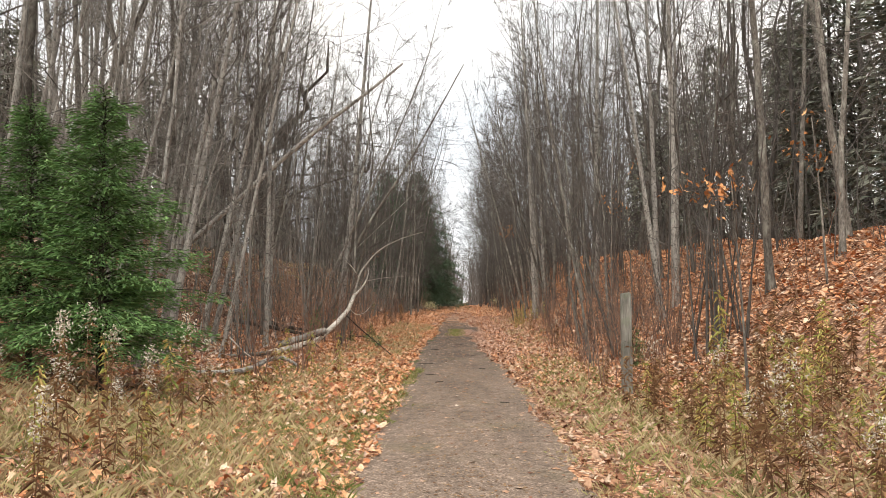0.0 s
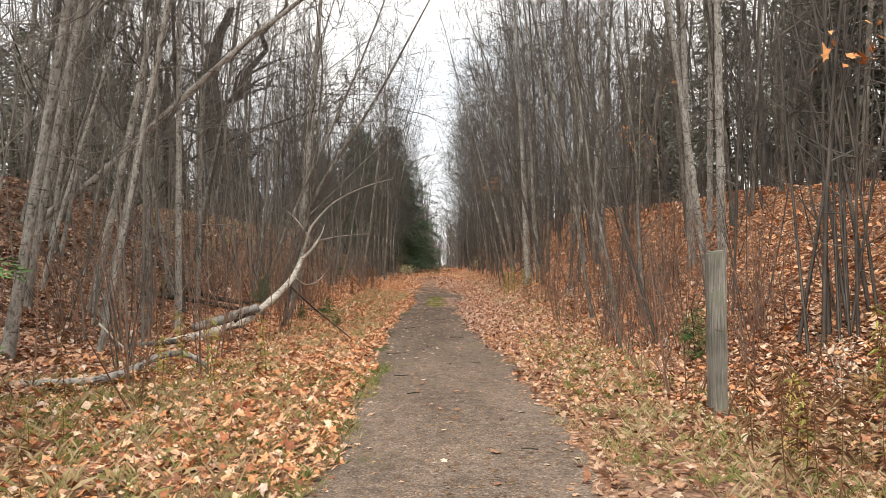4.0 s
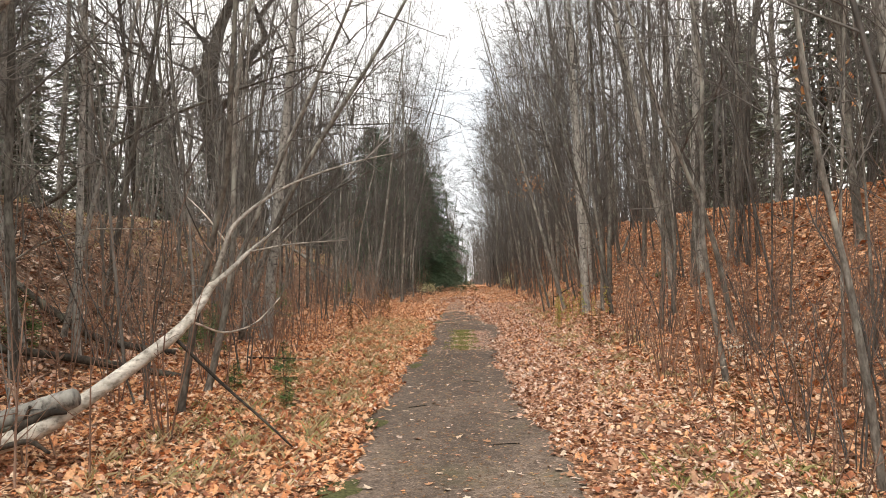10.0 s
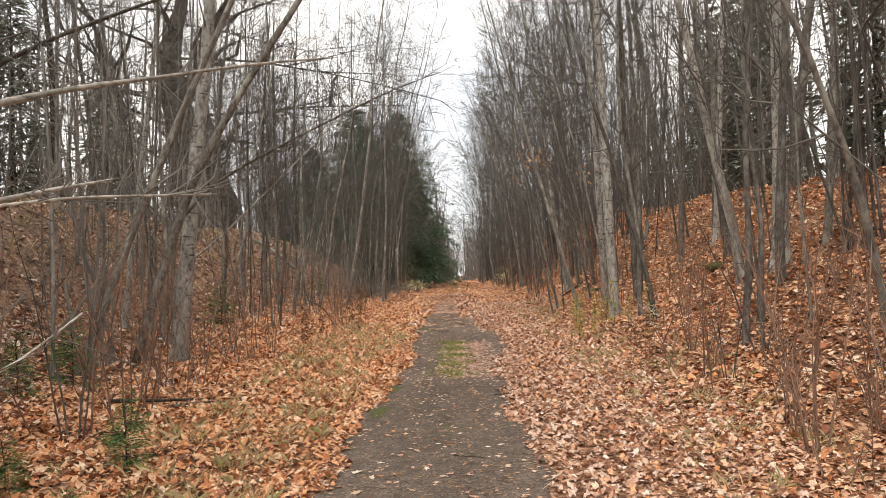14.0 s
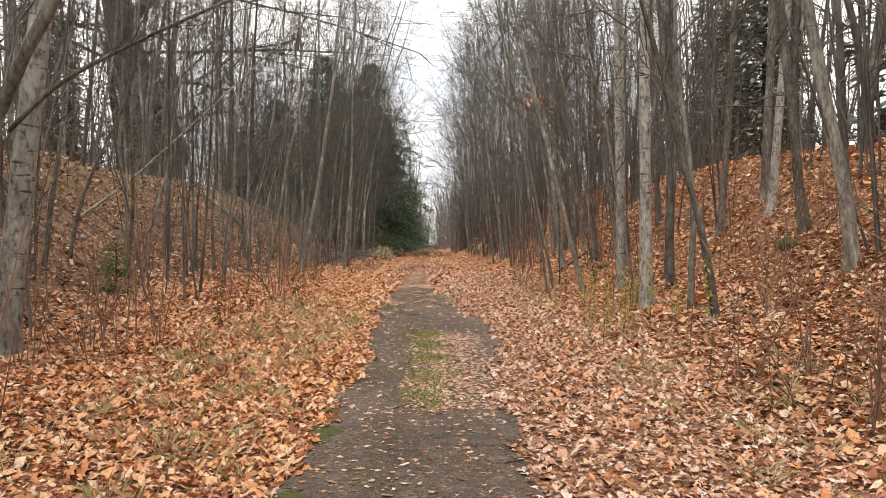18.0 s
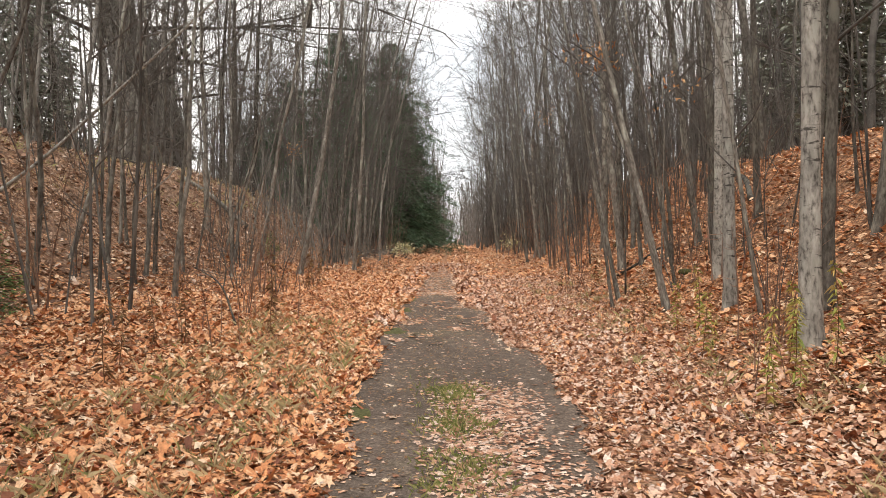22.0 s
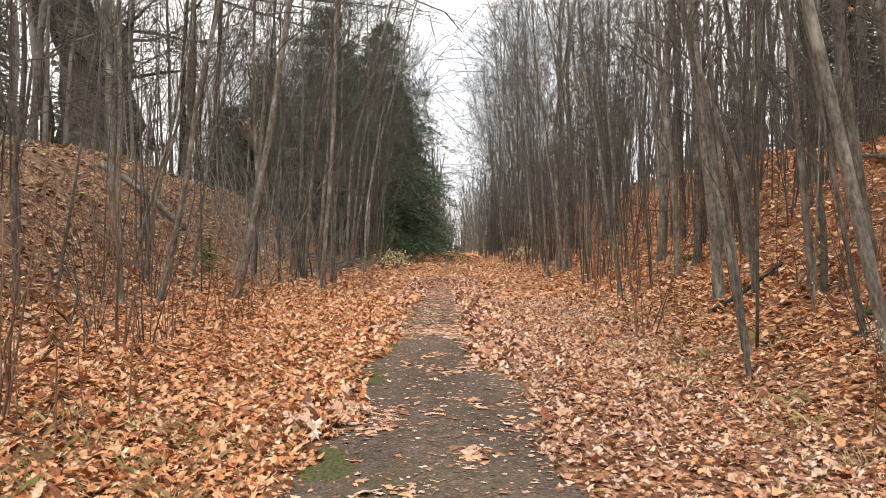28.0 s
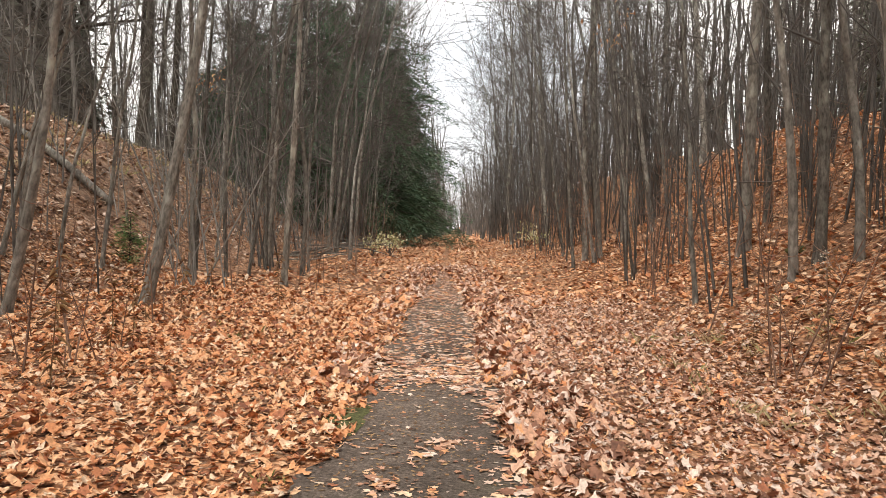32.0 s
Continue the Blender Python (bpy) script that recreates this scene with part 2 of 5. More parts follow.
def floor_material():
    """Forest floor: matted old leaves over dark soil."""
    m, n, l, b = material("leaf_covered_soil", 0.95)
    tc = n.new("ShaderNodeTexCoord")
    warp = noise_node(n, l, 7.0, 3.0)
    add = n.new("ShaderNodeMix")
    add.data_type, add.blend_type = "RGBA", "LINEAR_LIGHT"
    add.inputs[0].default_value = 0.06
    l.new(tc.outputs["Object"], add.inputs[6])
    l.new(warp.outputs["Color"], add.inputs[7])
    v = n.new("ShaderNodeTexVoronoi")
    v.inputs["Scale"].default_value = 19.0
    l.new(add.outputs[2], v.inputs["Vector"])
    pick = n.new("ShaderNodeSeparateColor")
    l.new(v.outputs["Color"], pick.inputs[0])
    tone = ramp(n, [(0.0, (0.20, 0.085, 0.047)), (0.3, (0.42, 0.19, 0.092)), (0.6, (0.63, 0.30, 0.145)), (0.85, (0.70, 0.41, 0.24)), (1.0, (0.76, 0.54, 0.38))])
    l.new(pick.outputs[0], tone.inputs[0])
    # Cell borders darkened: soil, plus the shadow between layered leaves put into the colour.
    gap = ramp(n, [(0.35, (1, 1, 1)), (0.75, (0.26, 0.21, 0.18))])
    l.new(v.outputs["Distance"], gap.inputs[0])
    col = mixed(n, l, tone.outputs[0], gap.outputs[0], 1.0, "MULTIPLY")
    big = noise_node(n, l, 0.6, 5.0)
    soil = ramp(n, [(0.42, (0, 0, 0)), (0.62, (0.75, 0.75, 0.75))])
    l.new(big.outputs[0], soil.inputs[0])
    col = mixed(n, l, col, (0.24, 0.135, 0.083), soil.outputs[0])
    holes = noise_node(n, l, 4.5, 3.0)
    bare = ramp(n, [(0.50, (1, 1, 1)), (0.64, (0.42, 0.38, 0.34))])
    l.new(holes.outputs[0], bare.inputs[0])
    col = mixed(n, l, col, bare.outputs[0], 1.0, "MULTIPLY")
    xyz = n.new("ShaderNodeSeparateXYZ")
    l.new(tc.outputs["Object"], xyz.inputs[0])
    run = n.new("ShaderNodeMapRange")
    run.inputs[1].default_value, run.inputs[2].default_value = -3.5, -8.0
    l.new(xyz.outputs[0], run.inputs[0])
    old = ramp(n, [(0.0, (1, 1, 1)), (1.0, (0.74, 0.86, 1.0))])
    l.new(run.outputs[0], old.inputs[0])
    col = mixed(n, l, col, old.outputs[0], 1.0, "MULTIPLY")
    # Less orange leaves towards the start; extra brightness there is multiplied into their colour.
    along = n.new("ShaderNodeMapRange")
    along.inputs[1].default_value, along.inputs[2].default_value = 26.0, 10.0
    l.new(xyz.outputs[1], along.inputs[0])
    lightened = ramp(n, [(0.0, (1, 1, 1)), (1.0, (1.16, 1.28, 1.46))])
    l.new(along.outputs[0], lightened.inputs[0])
    l.new(mixed(n, l, col, lightened.outputs[0], 1.0, "MULTIPLY"), b.inputs["Base Color"])
    bump(n, l, b, v.outputs["Distance"], 0.9, 0.03)
    return m


def gravel_material():
    """Packed stone dust with small stones, damp tracks and mossy stains."""
    m, n, l, b = material("packed_stone_dust", 0.93)
    grit = noise_node(n, l, 55.0, 6.0, rough=0.75)
    tone = ramp(n, [(0.30, (0.078, 0.058, 0.046)), (0.5, (0.165, 0.130, 0.107)), (0.72, (0.31, 0.26, 0.22))])
    l.new(grit.outputs[0], tone.inputs[0])
    big = noise_node(n, l, 1.3, 6.0, (1.0, 0.35, 1.0))
    damp = ramp(n, [(0.35, (0.70, 0.69, 0.67)), (0.65, (1.12, 1.09, 1.05))])
    l.new(big.outputs[0], damp.inputs[0])
    col = mixed(n, l, tone.outputs[0], damp.outputs[0], 1.0, "MULTIPLY")
    tc = n.new("ShaderNodeTexCoord")
    stones = n.new("ShaderNodeTexVoronoi")
    stones.inputs["Scale"].default_value = 62.0
    l.new(tc.outputs["Object"], stones.inputs["Vector"])
    pick = n.new("ShaderNodeSeparateColor")
    l.new(stones.outputs["Color"], pick.inputs[0])
    speck = ramp(n, [(0.0, (0.62, 0.61, 0.60)), (0.3, (0.92, 0.92, 0.92)), (0.8, (1.02, 1.02, 1.02)), (1.0, (1.65, 1.62, 1.58))])
    l.new(pick.outputs[0], speck.inputs[0])
    col = mixed(n, l, col, speck.outputs[0], 1.0, "MULTIPLY")
    patchy = noise_node(n, l, 8.0, 5.0)
    worn = ramp(n, [(0.36, (0.78, 0.77, 0.76)), (0.64, (1.20, 1.19, 1.18))])
    l.new(patchy.outputs[0], worn.inputs[0])
    col = mixed(n, l, col, worn.outputs[0], 1.0, "MULTIPLY")
    # Multiplies the dust tone: paler up to y = 6, darker past y = 24.
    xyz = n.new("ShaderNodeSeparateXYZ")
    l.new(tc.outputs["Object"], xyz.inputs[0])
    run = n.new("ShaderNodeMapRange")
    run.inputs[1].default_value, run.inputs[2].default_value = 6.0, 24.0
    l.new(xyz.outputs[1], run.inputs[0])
    paler = ramp(n, [(0.0, (1.40, 1.36, 1.33)), (1.0, (0.74, 0.73, 0.74))])
    l.new(run.outputs[0], paler.inputs[0])
    col = mixed(n, l, col, paler.outputs[0], 1.0, "MULTIPLY")
    green = noise_node(n, l, 0.9, 6.0)
    stain = ramp(n, [(0.56, (0, 0, 0)), (0.76, (0.42, 0.42, 0.42))])
    l.new(green.outputs[0], stain.inputs[0])
    l.new(mixed(n, l, col, (0.125, 0.12, 0.055), stain.outputs[0]), b.inputs["Base Color"])
    bump(n, l, b, grit.outputs[0], 0.7, 0.012)
    return m


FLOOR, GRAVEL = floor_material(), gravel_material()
POST_WOOD = bark_material("weathered_post_wood", (0.08, 0.078, 0.07), (0.165, 0.163, 0.148), (0.26, 0.257, 0.238), (0.14, 0.155, 0.12), (30, 30, 1.2))
WIRE = plain_varied("rusty_wire", [(0.3, (0.05, 0.03, 0.02)), (0.7, (0.10, 0.07, 0.05))], 20.0, 0.7)

# ---- mesh tools ----
class Shape:
    """Collects verts and faces for one mesh."""

    def __init__(self):
        self.v, self.f, self.count = [], [], 0

    def add(self, verts, faces):
        verts = np.asarray(verts, float)
        self.v.append(verts)
        self.f.append(np.asarray(faces) + self.count)
        self.count += len(verts)

    def tube(self, pts, radii, sides, cap=False):
        pts, radii = np.asarray(pts, float), np.asarray(radii, float)
        d = np.gradient(pts, axis=0)
        d /= np.linalg.norm(d, axis=1, keepdims=True) + 1e-9
        ref = (0.9, 0.43, 0.0) if abs(unit(pts[-1] - pts[0])[2]) > 0.7 else (0.0, 0.05, 1.0)
        a = np.cross(d, ref)
        a /= np.linalg.norm(a, axis=1, keepdims=True) + 1e-9
        b = np.cross(d, a)
        ang = np.arange(sides) * 2 * math.pi / sides
        ring = a[:, None] * np.cos(ang)[None, :, None] + b[:, None] * np.sin(ang)[None, :, None]
        verts = (pts[:, None] + ring * radii[:, None, None]).reshape(-1, 3)
        k = np.arange(len(pts) - 1)[:, None] * sides
        i = np.arange(sides)[None]
        j = (i + 1) % sides
        quads = np.stack([k + i, k + sides + i, k + sides + j, k + j], -1).reshape(-1, 4)
        tri = np.concatenate([quads[:, [0, 1, 2]], quads[:, [0, 2, 3]]])
        if cap:
            for end, flip in ((0, 1), (len(pts) - 1, -1)):
                base = end * sides
                fan = np.array([[base, base + q, base + q + 1] for q in range(1, sides - 1)])
                tri = np.concatenate([tri, fan[:, ::flip]])
        self.add(verts, tri)

    def mesh(self, name, mat, smooth=True):
        me = bpy.data.meshes.new(name)
        v = np.concatenate(self.v).astype(np.float32)
        f = np.concatenate(self.f).astype(np.int32)
        me.vertices.add(len(v))
        me.vertices.foreach_set("co", v.ravel())
        me.loops.add(f.size)
        me.loops.foreach_set("vertex_index", f.ravel())
        me.polygons.add(len(f))
        me.polygons.foreach_set("loop_start", np.arange(0, f.size, 3, dtype=np.int32))
        me.polygons.foreach_set("loop_total", np.full(len(f), 3, dtype=np.int32))
        me.polygons.foreach_set("use_smooth", np.full(len(f), smooth))
        me.update(calc_edges=True)
        me.materials.append(mat)
        return me


def part(name, shape, mat, parent=None, label="", smooth=True):
    """One mesh object under a thing or a part."""
    ob = new(name, shape if isinstance(shape, bpy.types.Mesh) else shape.mesh(name, mat, smooth))
    ob.parent = parent
    return tagged(ob, label)


def thing(name, label, category, group="", at=None):
    ob = tagged(new(name), label, category, group)
    if at is not None:
        ob.matrix_basis = at
    return ob


def unit(v):
    v = np.asarray(v, float)
    return v / (np.linalg.norm(v) + 1e-9)


def blades(shape, base, way, side, length, width, bend=0.0):
    """Many narrow pointed blades at once: arrays of base points, directions, side vectors, lengths and widths."""
    n = len(base)
    tip = base + way * length[:, None] - np.array([0, 0, 1]) * (bend * length)[:, None]
    mid = base + way * (length * 0.45)[:, None]
    s = side * (width / 2)[:, None]
    v = np.stack([base, mid + s, tip, mid - s], 1).reshape(-1, 3)
    k = np.arange(n)[:, None] * 4
    shape.add(v, np.concatenate([k + [0, 1, 2], k + [0, 2, 3]]))


# a maple leaf's outline: five pointed lobes
LOBES = np.array([(0.0, -0.40), (0.44, -0.30), (0.27, 0.0), (0.52, 0.24), (0.19, 0.22), (0.0, 0.56), (-0.19, 0.22), (-0.52, 0.24), (-0.27, 0.0), (-0.44, -0.30)])


OLD_LEAF = np.array([(0, -0.45), (0.46, -0.12), (0.30, 0.36), (-0.24, 0.42), (-0.48, -0.05)])


def leaves(shape, at, size, rng, tilt=0.35, curl=0.25, form=LOBES):
    """Many leaves, each with a curl and a random tilt; a lobed one is five points round a flat middle."""
    n = len(at)
    out = form
    turn = rng.uniform(0, 2 * math.pi, n)
    c, s = np.cos(turn)[:, None], np.sin(turn)[:, None]
    out = out[None] * (1 + rng.normal(0, 0.15 if form is LOBES else 0.24, (n, len(out), 1))) * np.stack([rng.uniform(0.55, 1.05, n), np.ones(n)], -1)[:, None]
    x = (out[..., 0] * c - out[..., 1] * s) * size[:, None]
    y = (out[..., 0] * s + out[..., 1] * c) * size[:, None]
    r2 = (out ** 2).sum(-1)
    bow = rng.normal(0, curl, n)[:, None]
    fold = rng.normal(0, curl, n)[:, None]
    z = (bow * r2 + fold * np.abs(out[..., 0])) * size[:, None] + rng.normal(0, tilt, n)[:, None] * x + rng.normal(0, tilt, n)[:, None] * y
    z = z - np.minimum(z.min(1, keepdims=True), 0) * 0.8
    v = (np.stack([x, y, z], -1) + at[:, None]).reshape(-1, 3)
    m = len(form)
    fan = np.array([[q, q + 1, (q + 2) % m] for q in range(0, m, 2)] + [[0, 2, 4], [0, 4, 6], [0, 6, 8]] if form is LOBES else [[0, q, q + 1] for q in range(1, m - 1)])
    shape.add(v, (np.arange(n)[:, None, None] * x.shape[1] + fan).reshape(-1, 3))


# ---- the lie of the land ----
def smooth_step(u):
    u = np.clip(u, 0.0, 1.0)
    return u * u * (3 - 2 * u)


def trail_x(y):
    """The middle of the trail."""
    y = np.asarray(y, float)
    return -0.08 - 0.65 * smooth_step((y - 4) / 40) + 0.7 * smooth_step((y - 60) / 200)


def ground_z(x, y):
    """A cutting: a level bed, a bank that grows taller on one side, a hill on the other, and a slow fall far ahead."""
    x, y = np.asarray(x, float), np.asarray(y, float)
    toe = 2.02 + 0.8 * smooth_step((31 - y) / 9)
    bank = 2.79 + 1.28 * smooth_step((y - 12) / 58)
    z = bank * smooth_step((x - toe) / (8.97 - toe)) + 0.14 * smooth_step((x - 1.9) / 1.2) * smooth_step((y - 22) / 6) - 0.14 * np.exp(-((x - 2.9) / 0.7) ** 2) * smooth_step((24 - y) / 6)
    z = z + 3.05 * smooth_step((-x - 5.36) / 5.64) * (1 - smooth_step((y - 59.6) / 20)) + 0.09 * np.clip(-x - 1.8, 0, 6)
    off = np.clip((np.abs(x - trail_x(y)) - 1.2) / 3, 0, 1)
    z = z + off * (0.05 * np.sin(x * 1.9 + y * 0.7) * np.sin(y * 1.3 - x * 0.4) + 0.03 * np.sin(x * 4.1 - y * 3.3) + 0.10 * np.sin(y * 0.45 + x * 0.3) * off)
    return z - 0.0137 * np.where(y > 90, y - 82.5, np.clip(y - 75, 0, 15) ** 2 / 30)


def sheet(xs, ys, lift=0.0, zfun=ground_z):
    s = Shape()
    gx, gy = np.meshgrid(xs, ys)
    s_v = np.stack([gx, gy, zfun(gx, gy) + lift], -1).reshape(-1, 3)
    nx, ny = len(xs), len(ys)
    k = (np.arange(ny - 1)[:, None] * nx + np.arange(nx - 1)[None]).ravel()[:, None]
    s.add(s_v, np.concatenate([k + [0, 1, nx + 1], k + [0, nx + 1, nx]]))
    return s


xs = np.concatenate([[-2500, -900, -300, -120, -60, -40], np.arange(-30, -9, 0.6), np.arange(-9, 9, 0.22), np.arange(9, 30, 0.6), [30, 40, 60, 120, 300, 900, 2500]])
ys = np.concatenate([[-2500, -900, -300, -100, -40, -20], np.arange(-12, 62, 0.3), np.arange(62, 110, 1.0), np.arange(110, 320, 10), [320, 500, 900, 2500]])
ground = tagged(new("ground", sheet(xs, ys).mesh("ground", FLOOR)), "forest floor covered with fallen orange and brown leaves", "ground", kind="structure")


def trail_edge(y, side):
    """Half the width of bare stone dust, ragged where leaves have drifted in."""
    y = np.asarray(y, float)
    if side < 0:
        wide = np.interp(y, (0, 9, 15, 20, 24, 26.5, 28, 33, 35, 37, 38.5, 41, 47, 54), (0.88, 0.90, 0.98, 0.98, 0.87, 0.70, 0.56, 0.65, 0.72, 0.55, 0.65, 0.55, 0.50, 0.15))
    else:
        wide = np.interp(y, (0, 14, 17, 19, 24, 27, 29, 31, 33, 34, 35, 38, 39.3, 41, 47, 54), (1.0, 1.0, 0.90, 0.73, 0.70, 0.75, 0.95, 1.22, 1.25, 0.96, 0.90, 0.88, 0.52, 0.50, 0.46, 0.15))
    return wide + 0.05 * np.sin(y * 1.7 + side) + 0.045 * np.sin(y * 4.3 + 2 * side) + 0.035 * np.sin(y * 11.0 + side)


def trail_top(x, y):
    """The height of the trodden surface: a low crown and two shallow wheel tracks."""
    d = np.asarray(x, float) - trail_x(y)
    a = np.clip(d / np.where(d < 0, trail_edge(y, -1), trail_edge(y, 1)), -1, 1)
    return ground_z(x, y) + 0.006 + 0.018 * (1 - a ** 2) - 0.012 * np.exp(-((np.abs(a) - 0.62) / 0.16) ** 2)


def trail_mesh():
    s = Shape()
    y = np.arange(-12, 55, 0.15)
    across = np.linspace(-1, 1, 11)
    xx = np.stack([trail_x(y) + (trail_edge(y, -1) if a < 0 else trail_edge(y, 1)) * a for a in across], 1)
    yy = np.repeat(y[:, None], 11, 1)
    zz = trail_top(xx, yy) + 0.002 * np.sin(yy * 3.1 + xx * 5)
    s.add(np.stack([xx, yy, zz], -1).reshape(-1, 3), np.concatenate([(np.arange(len(y) - 1)[:, None] * 11 + np.arange(10)[None]).ravel()[:, None] + q for q in ([0, 1, 12], [0, 12, 11])]))
    return s


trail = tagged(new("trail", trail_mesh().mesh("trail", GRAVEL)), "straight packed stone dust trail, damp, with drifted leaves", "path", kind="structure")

# ---- bare trees ----
def grow(seed, height, radius, wander=0.25, first=0.3, boughs=22, reach=0.24, twigs=4, sides=8, rises=(0.4, 1.4), thick=(0.16, 0.34), subs=5):
    """A bare broadleaf tree with its foot at the origin: its crooked trunk, and its boughs with their twigs."""
    rng = np.random.default_rng(seed)
    trunk, crown = Shape(), Shape()
    k = 20
    t = np.linspace(0, 1, k)
    # the trunk sways gently and kinks where old boughs left it
    way, p, line = np.array([0.0, 0.0, 1.0]), np.zeros(3), [np.zeros(3)]
    for q in range(1, k):
        kink = 0.16 if rng.random() < 0.22 else 0.05
        way = unit(way * (1, 1, 1) + np.append(rng.normal(0, kink * wander * 1.1, 2), 0) + np.append(-way[:2] * 0.12, 0.0))
        p = p + way * height / (k - 1) / max(way[2], 0.8)
        line.append(p.copy())
    pts = np.array(line)
    pts[:, 2] = t * height
    rad = radius * (1 - 0.88 * t ** 0.9) * (1 + rng.normal(0, 0.045, k))
    rad[0] = radius * 1.5
    pts = np.insert(pts, 1, [pts[0] * 0.96 + pts[1] * 0.04, pts[0] * 0.7 + pts[1] * 0.3], 0)
    pts[0, 2] = -0.25
    rad = np.insert(rad, 1, (radius * 1.28, radius * 1.06))
    trunk.tube(pts, rad, sides)
    golden = rng.uniform(0, 6.28)
    for q in range(boughs):
        u = first + (0.98 - first) * ((q + rng.uniform(0, 0.8)) / boughs)
        golden += 2.4 + rng.normal(0, 0.4)
        z = u * height
        foot = np.array([np.interp(z, pts[:, 2], pts[:, 0]), np.interp(z, pts[:, 2], pts[:, 1]), z])
        r0 = np.interp(z, pts[:, 2], rad) * rng.uniform(*thick)
        length = height * reach * (1.15 - u) * rng.uniform(0.5, 1.2) + 0.5
        way = unit((math.cos(golden), math.sin(golden), rng.uniform(*rises)))
        p, line = foot.copy(), [foot.copy()]
        for b in range(4):
            p = p + way * length / 4
            way = unit(way + rng.normal(0, 0.30, 3) + (0, 0, 0.10))
            line.append(p.copy())
        crown.tube(line, r0 * np.array([1, 0.75, 0.55, 0.38, 0.16]), 4)
        for b in range(subs):
            w = rng.uniform(0.15, 1.0)
            i = min(3, int(w * 4))
            start = line[i] + (line[i + 1] - line[i]) * (w * 4 - i)
            way2 = unit(unit(line[i + 1] - line[i]) + rng.normal(0, 0.55, 3) + (0, 0, 0.12))
            len2 = length * rng.uniform(0.28, 0.62)
            mid = start + way2 * len2 * 0.5 + rng.normal(0, 0.04, 3) * len2
            end = mid + unit(way2 + rng.normal(0, 0.25, 3) + (0, 0, 0.15)) * len2 * 0.5
            crown.tube([start, mid, end], np.array([max(r0 * 0.40, 0.008), max(r0 * 0.28, 0.006), 0.003]), 3)
            for c in range(twigs):
                st = start + (mid - start) * rng.uniform(0.3, 1.0) if c % 2 else mid + (end - mid) * rng.uniform(0.0, 0.9)
                way3 = unit(way2 + rng.normal(0, 0.6, 3))
                crown.tube([st, st + way3 * len2 * rng.uniform(0.35, 0.85)], (0.0062, 0.0028), 3)
    return trunk, crown


def tree_kind(seed, height, radius, bark, twig, label, **more):
    trunk, crown = grow(seed, height, radius, **more)
    ob = thing("bare_tree", label, "tree", "woodland trees")
    part("trunk", trunk, bark, ob)
    part("crown", crown, twig, ob)
    ob.location = (0, 0, -60)
    return ob


GREY = "slender bare grey-barked tree rooted in fallen leaves"
KINDS = [tree_kind(10 + i, 13.0, 0.1, BARK, TWIG, GREY, wander=0.5, first=f, boughs=n, reach=r) for i, (f, n, r) in enumerate(
    [(0.25, 26, 0.24), (0.35, 24, 0.22), (0.2, 28, 0.26), (0.4, 22, 0.22), (0.15, 28, 0.24), (0.3, 24, 0.27), (0.45, 22, 0.24)])]
PALE_KINDS = [tree_kind(40 + i, 14.0, 0.15, BARK_PALE, TWIG, "bare tree with pale smooth scarred bark", wander=0.12, first=0.3, boughs=20, reach=0.22, sides=12) for i in range(2)]
POLE_KINDS = [tree_kind(60 + i, 7.0, 0.04, BARK, TWIG, "thin bare pole-like young tree", wander=0.7, first=0.2, boughs=14, reach=0.26, twigs=3, sides=6, subs=4) for i in range(4)]
BIG_KINDS = [tree_kind(80 + i, 16.0, 0.34, BARK_DARK, TWIG, "large dark bare oak with heavy crooked limbs", wander=0.5, first=0.42, boughs=13, reach=0.40, twigs=5, sides=12, rises=(0.15, 1.0), thick=(0.3, 0.6)) for i in range(2)]
PALE_WIDE_KINDS = [tree_kind(96 + i, 11.0, 0.07, BARK_PALE, TWIG_PALE, "slender pale bare sapling leaning towards the trail", wander=0.4, first=0.15, boughs=24, reach=0.30, twigs=3, sides=7, rises=(0.2, 1.1)) for i in range(2)]
WIDE_KINDS = [tree_kind(90 + i, 12.0, 0.07, BARK, TWIG, "slender bare tree arching over the trail edge", wander=0.7, first=0.12, boughs=26, reach=0.32, twigs=3, sides=7, rises=(0.1, 1.0)) for i in range(3)]
STRAIGHT_KINDS = [tree_kind(50 + i, 12.0, 0.1, BARK, TWIG, "slender straight grey-barked tree at the foot of the bank", wander=0.14, first=0.22, boughs=24, reach=0.24, twigs=3, sides=10) for i in range(2)]
place_rng = random.Random(4)
stems = []


def bare_tree(x, y, radius, lean=0.0, kind=None, back=None, tall=None):
    """Sets a tree at x, y with that foot radius, leaning so many degrees towards +x."""
    pool = kind or (POLE_KINDS if radius < 0.062 else KINDS)
    src = pool[place_rng.randrange(len(pool))]
    base = {id(POLE_KINDS): 0.04, id(WIDE_KINDS): 0.07, id(PALE_WIDE_KINDS): 0.07, id(PALE_KINDS): 0.15, id(STRAIGHT_KINDS): 0.1, id(BIG_KINDS): 0.34}.get(id(pool), 0.1)
    wide = radius / base
    high = tall or min(1.35, max(0.75, wide ** 0.35)) * place_rng.uniform(1.1, 1.4)
    m = pose(x, y, float(ground_z(x, y)), back if back is not None else place_rng.uniform(-5, 5) * (0.3 if kind is PALE_KINDS else 1), lean, 0) @ pose(0, 0, 0, 0, 0, place_rng.uniform(0, 360))
    stems.append((x, y))
    # foliage keeps a natural spread whatever the trunk's girth
    return copy_thing(src, m @ Matrix.Diagonal((wide, wide, high, 1)))


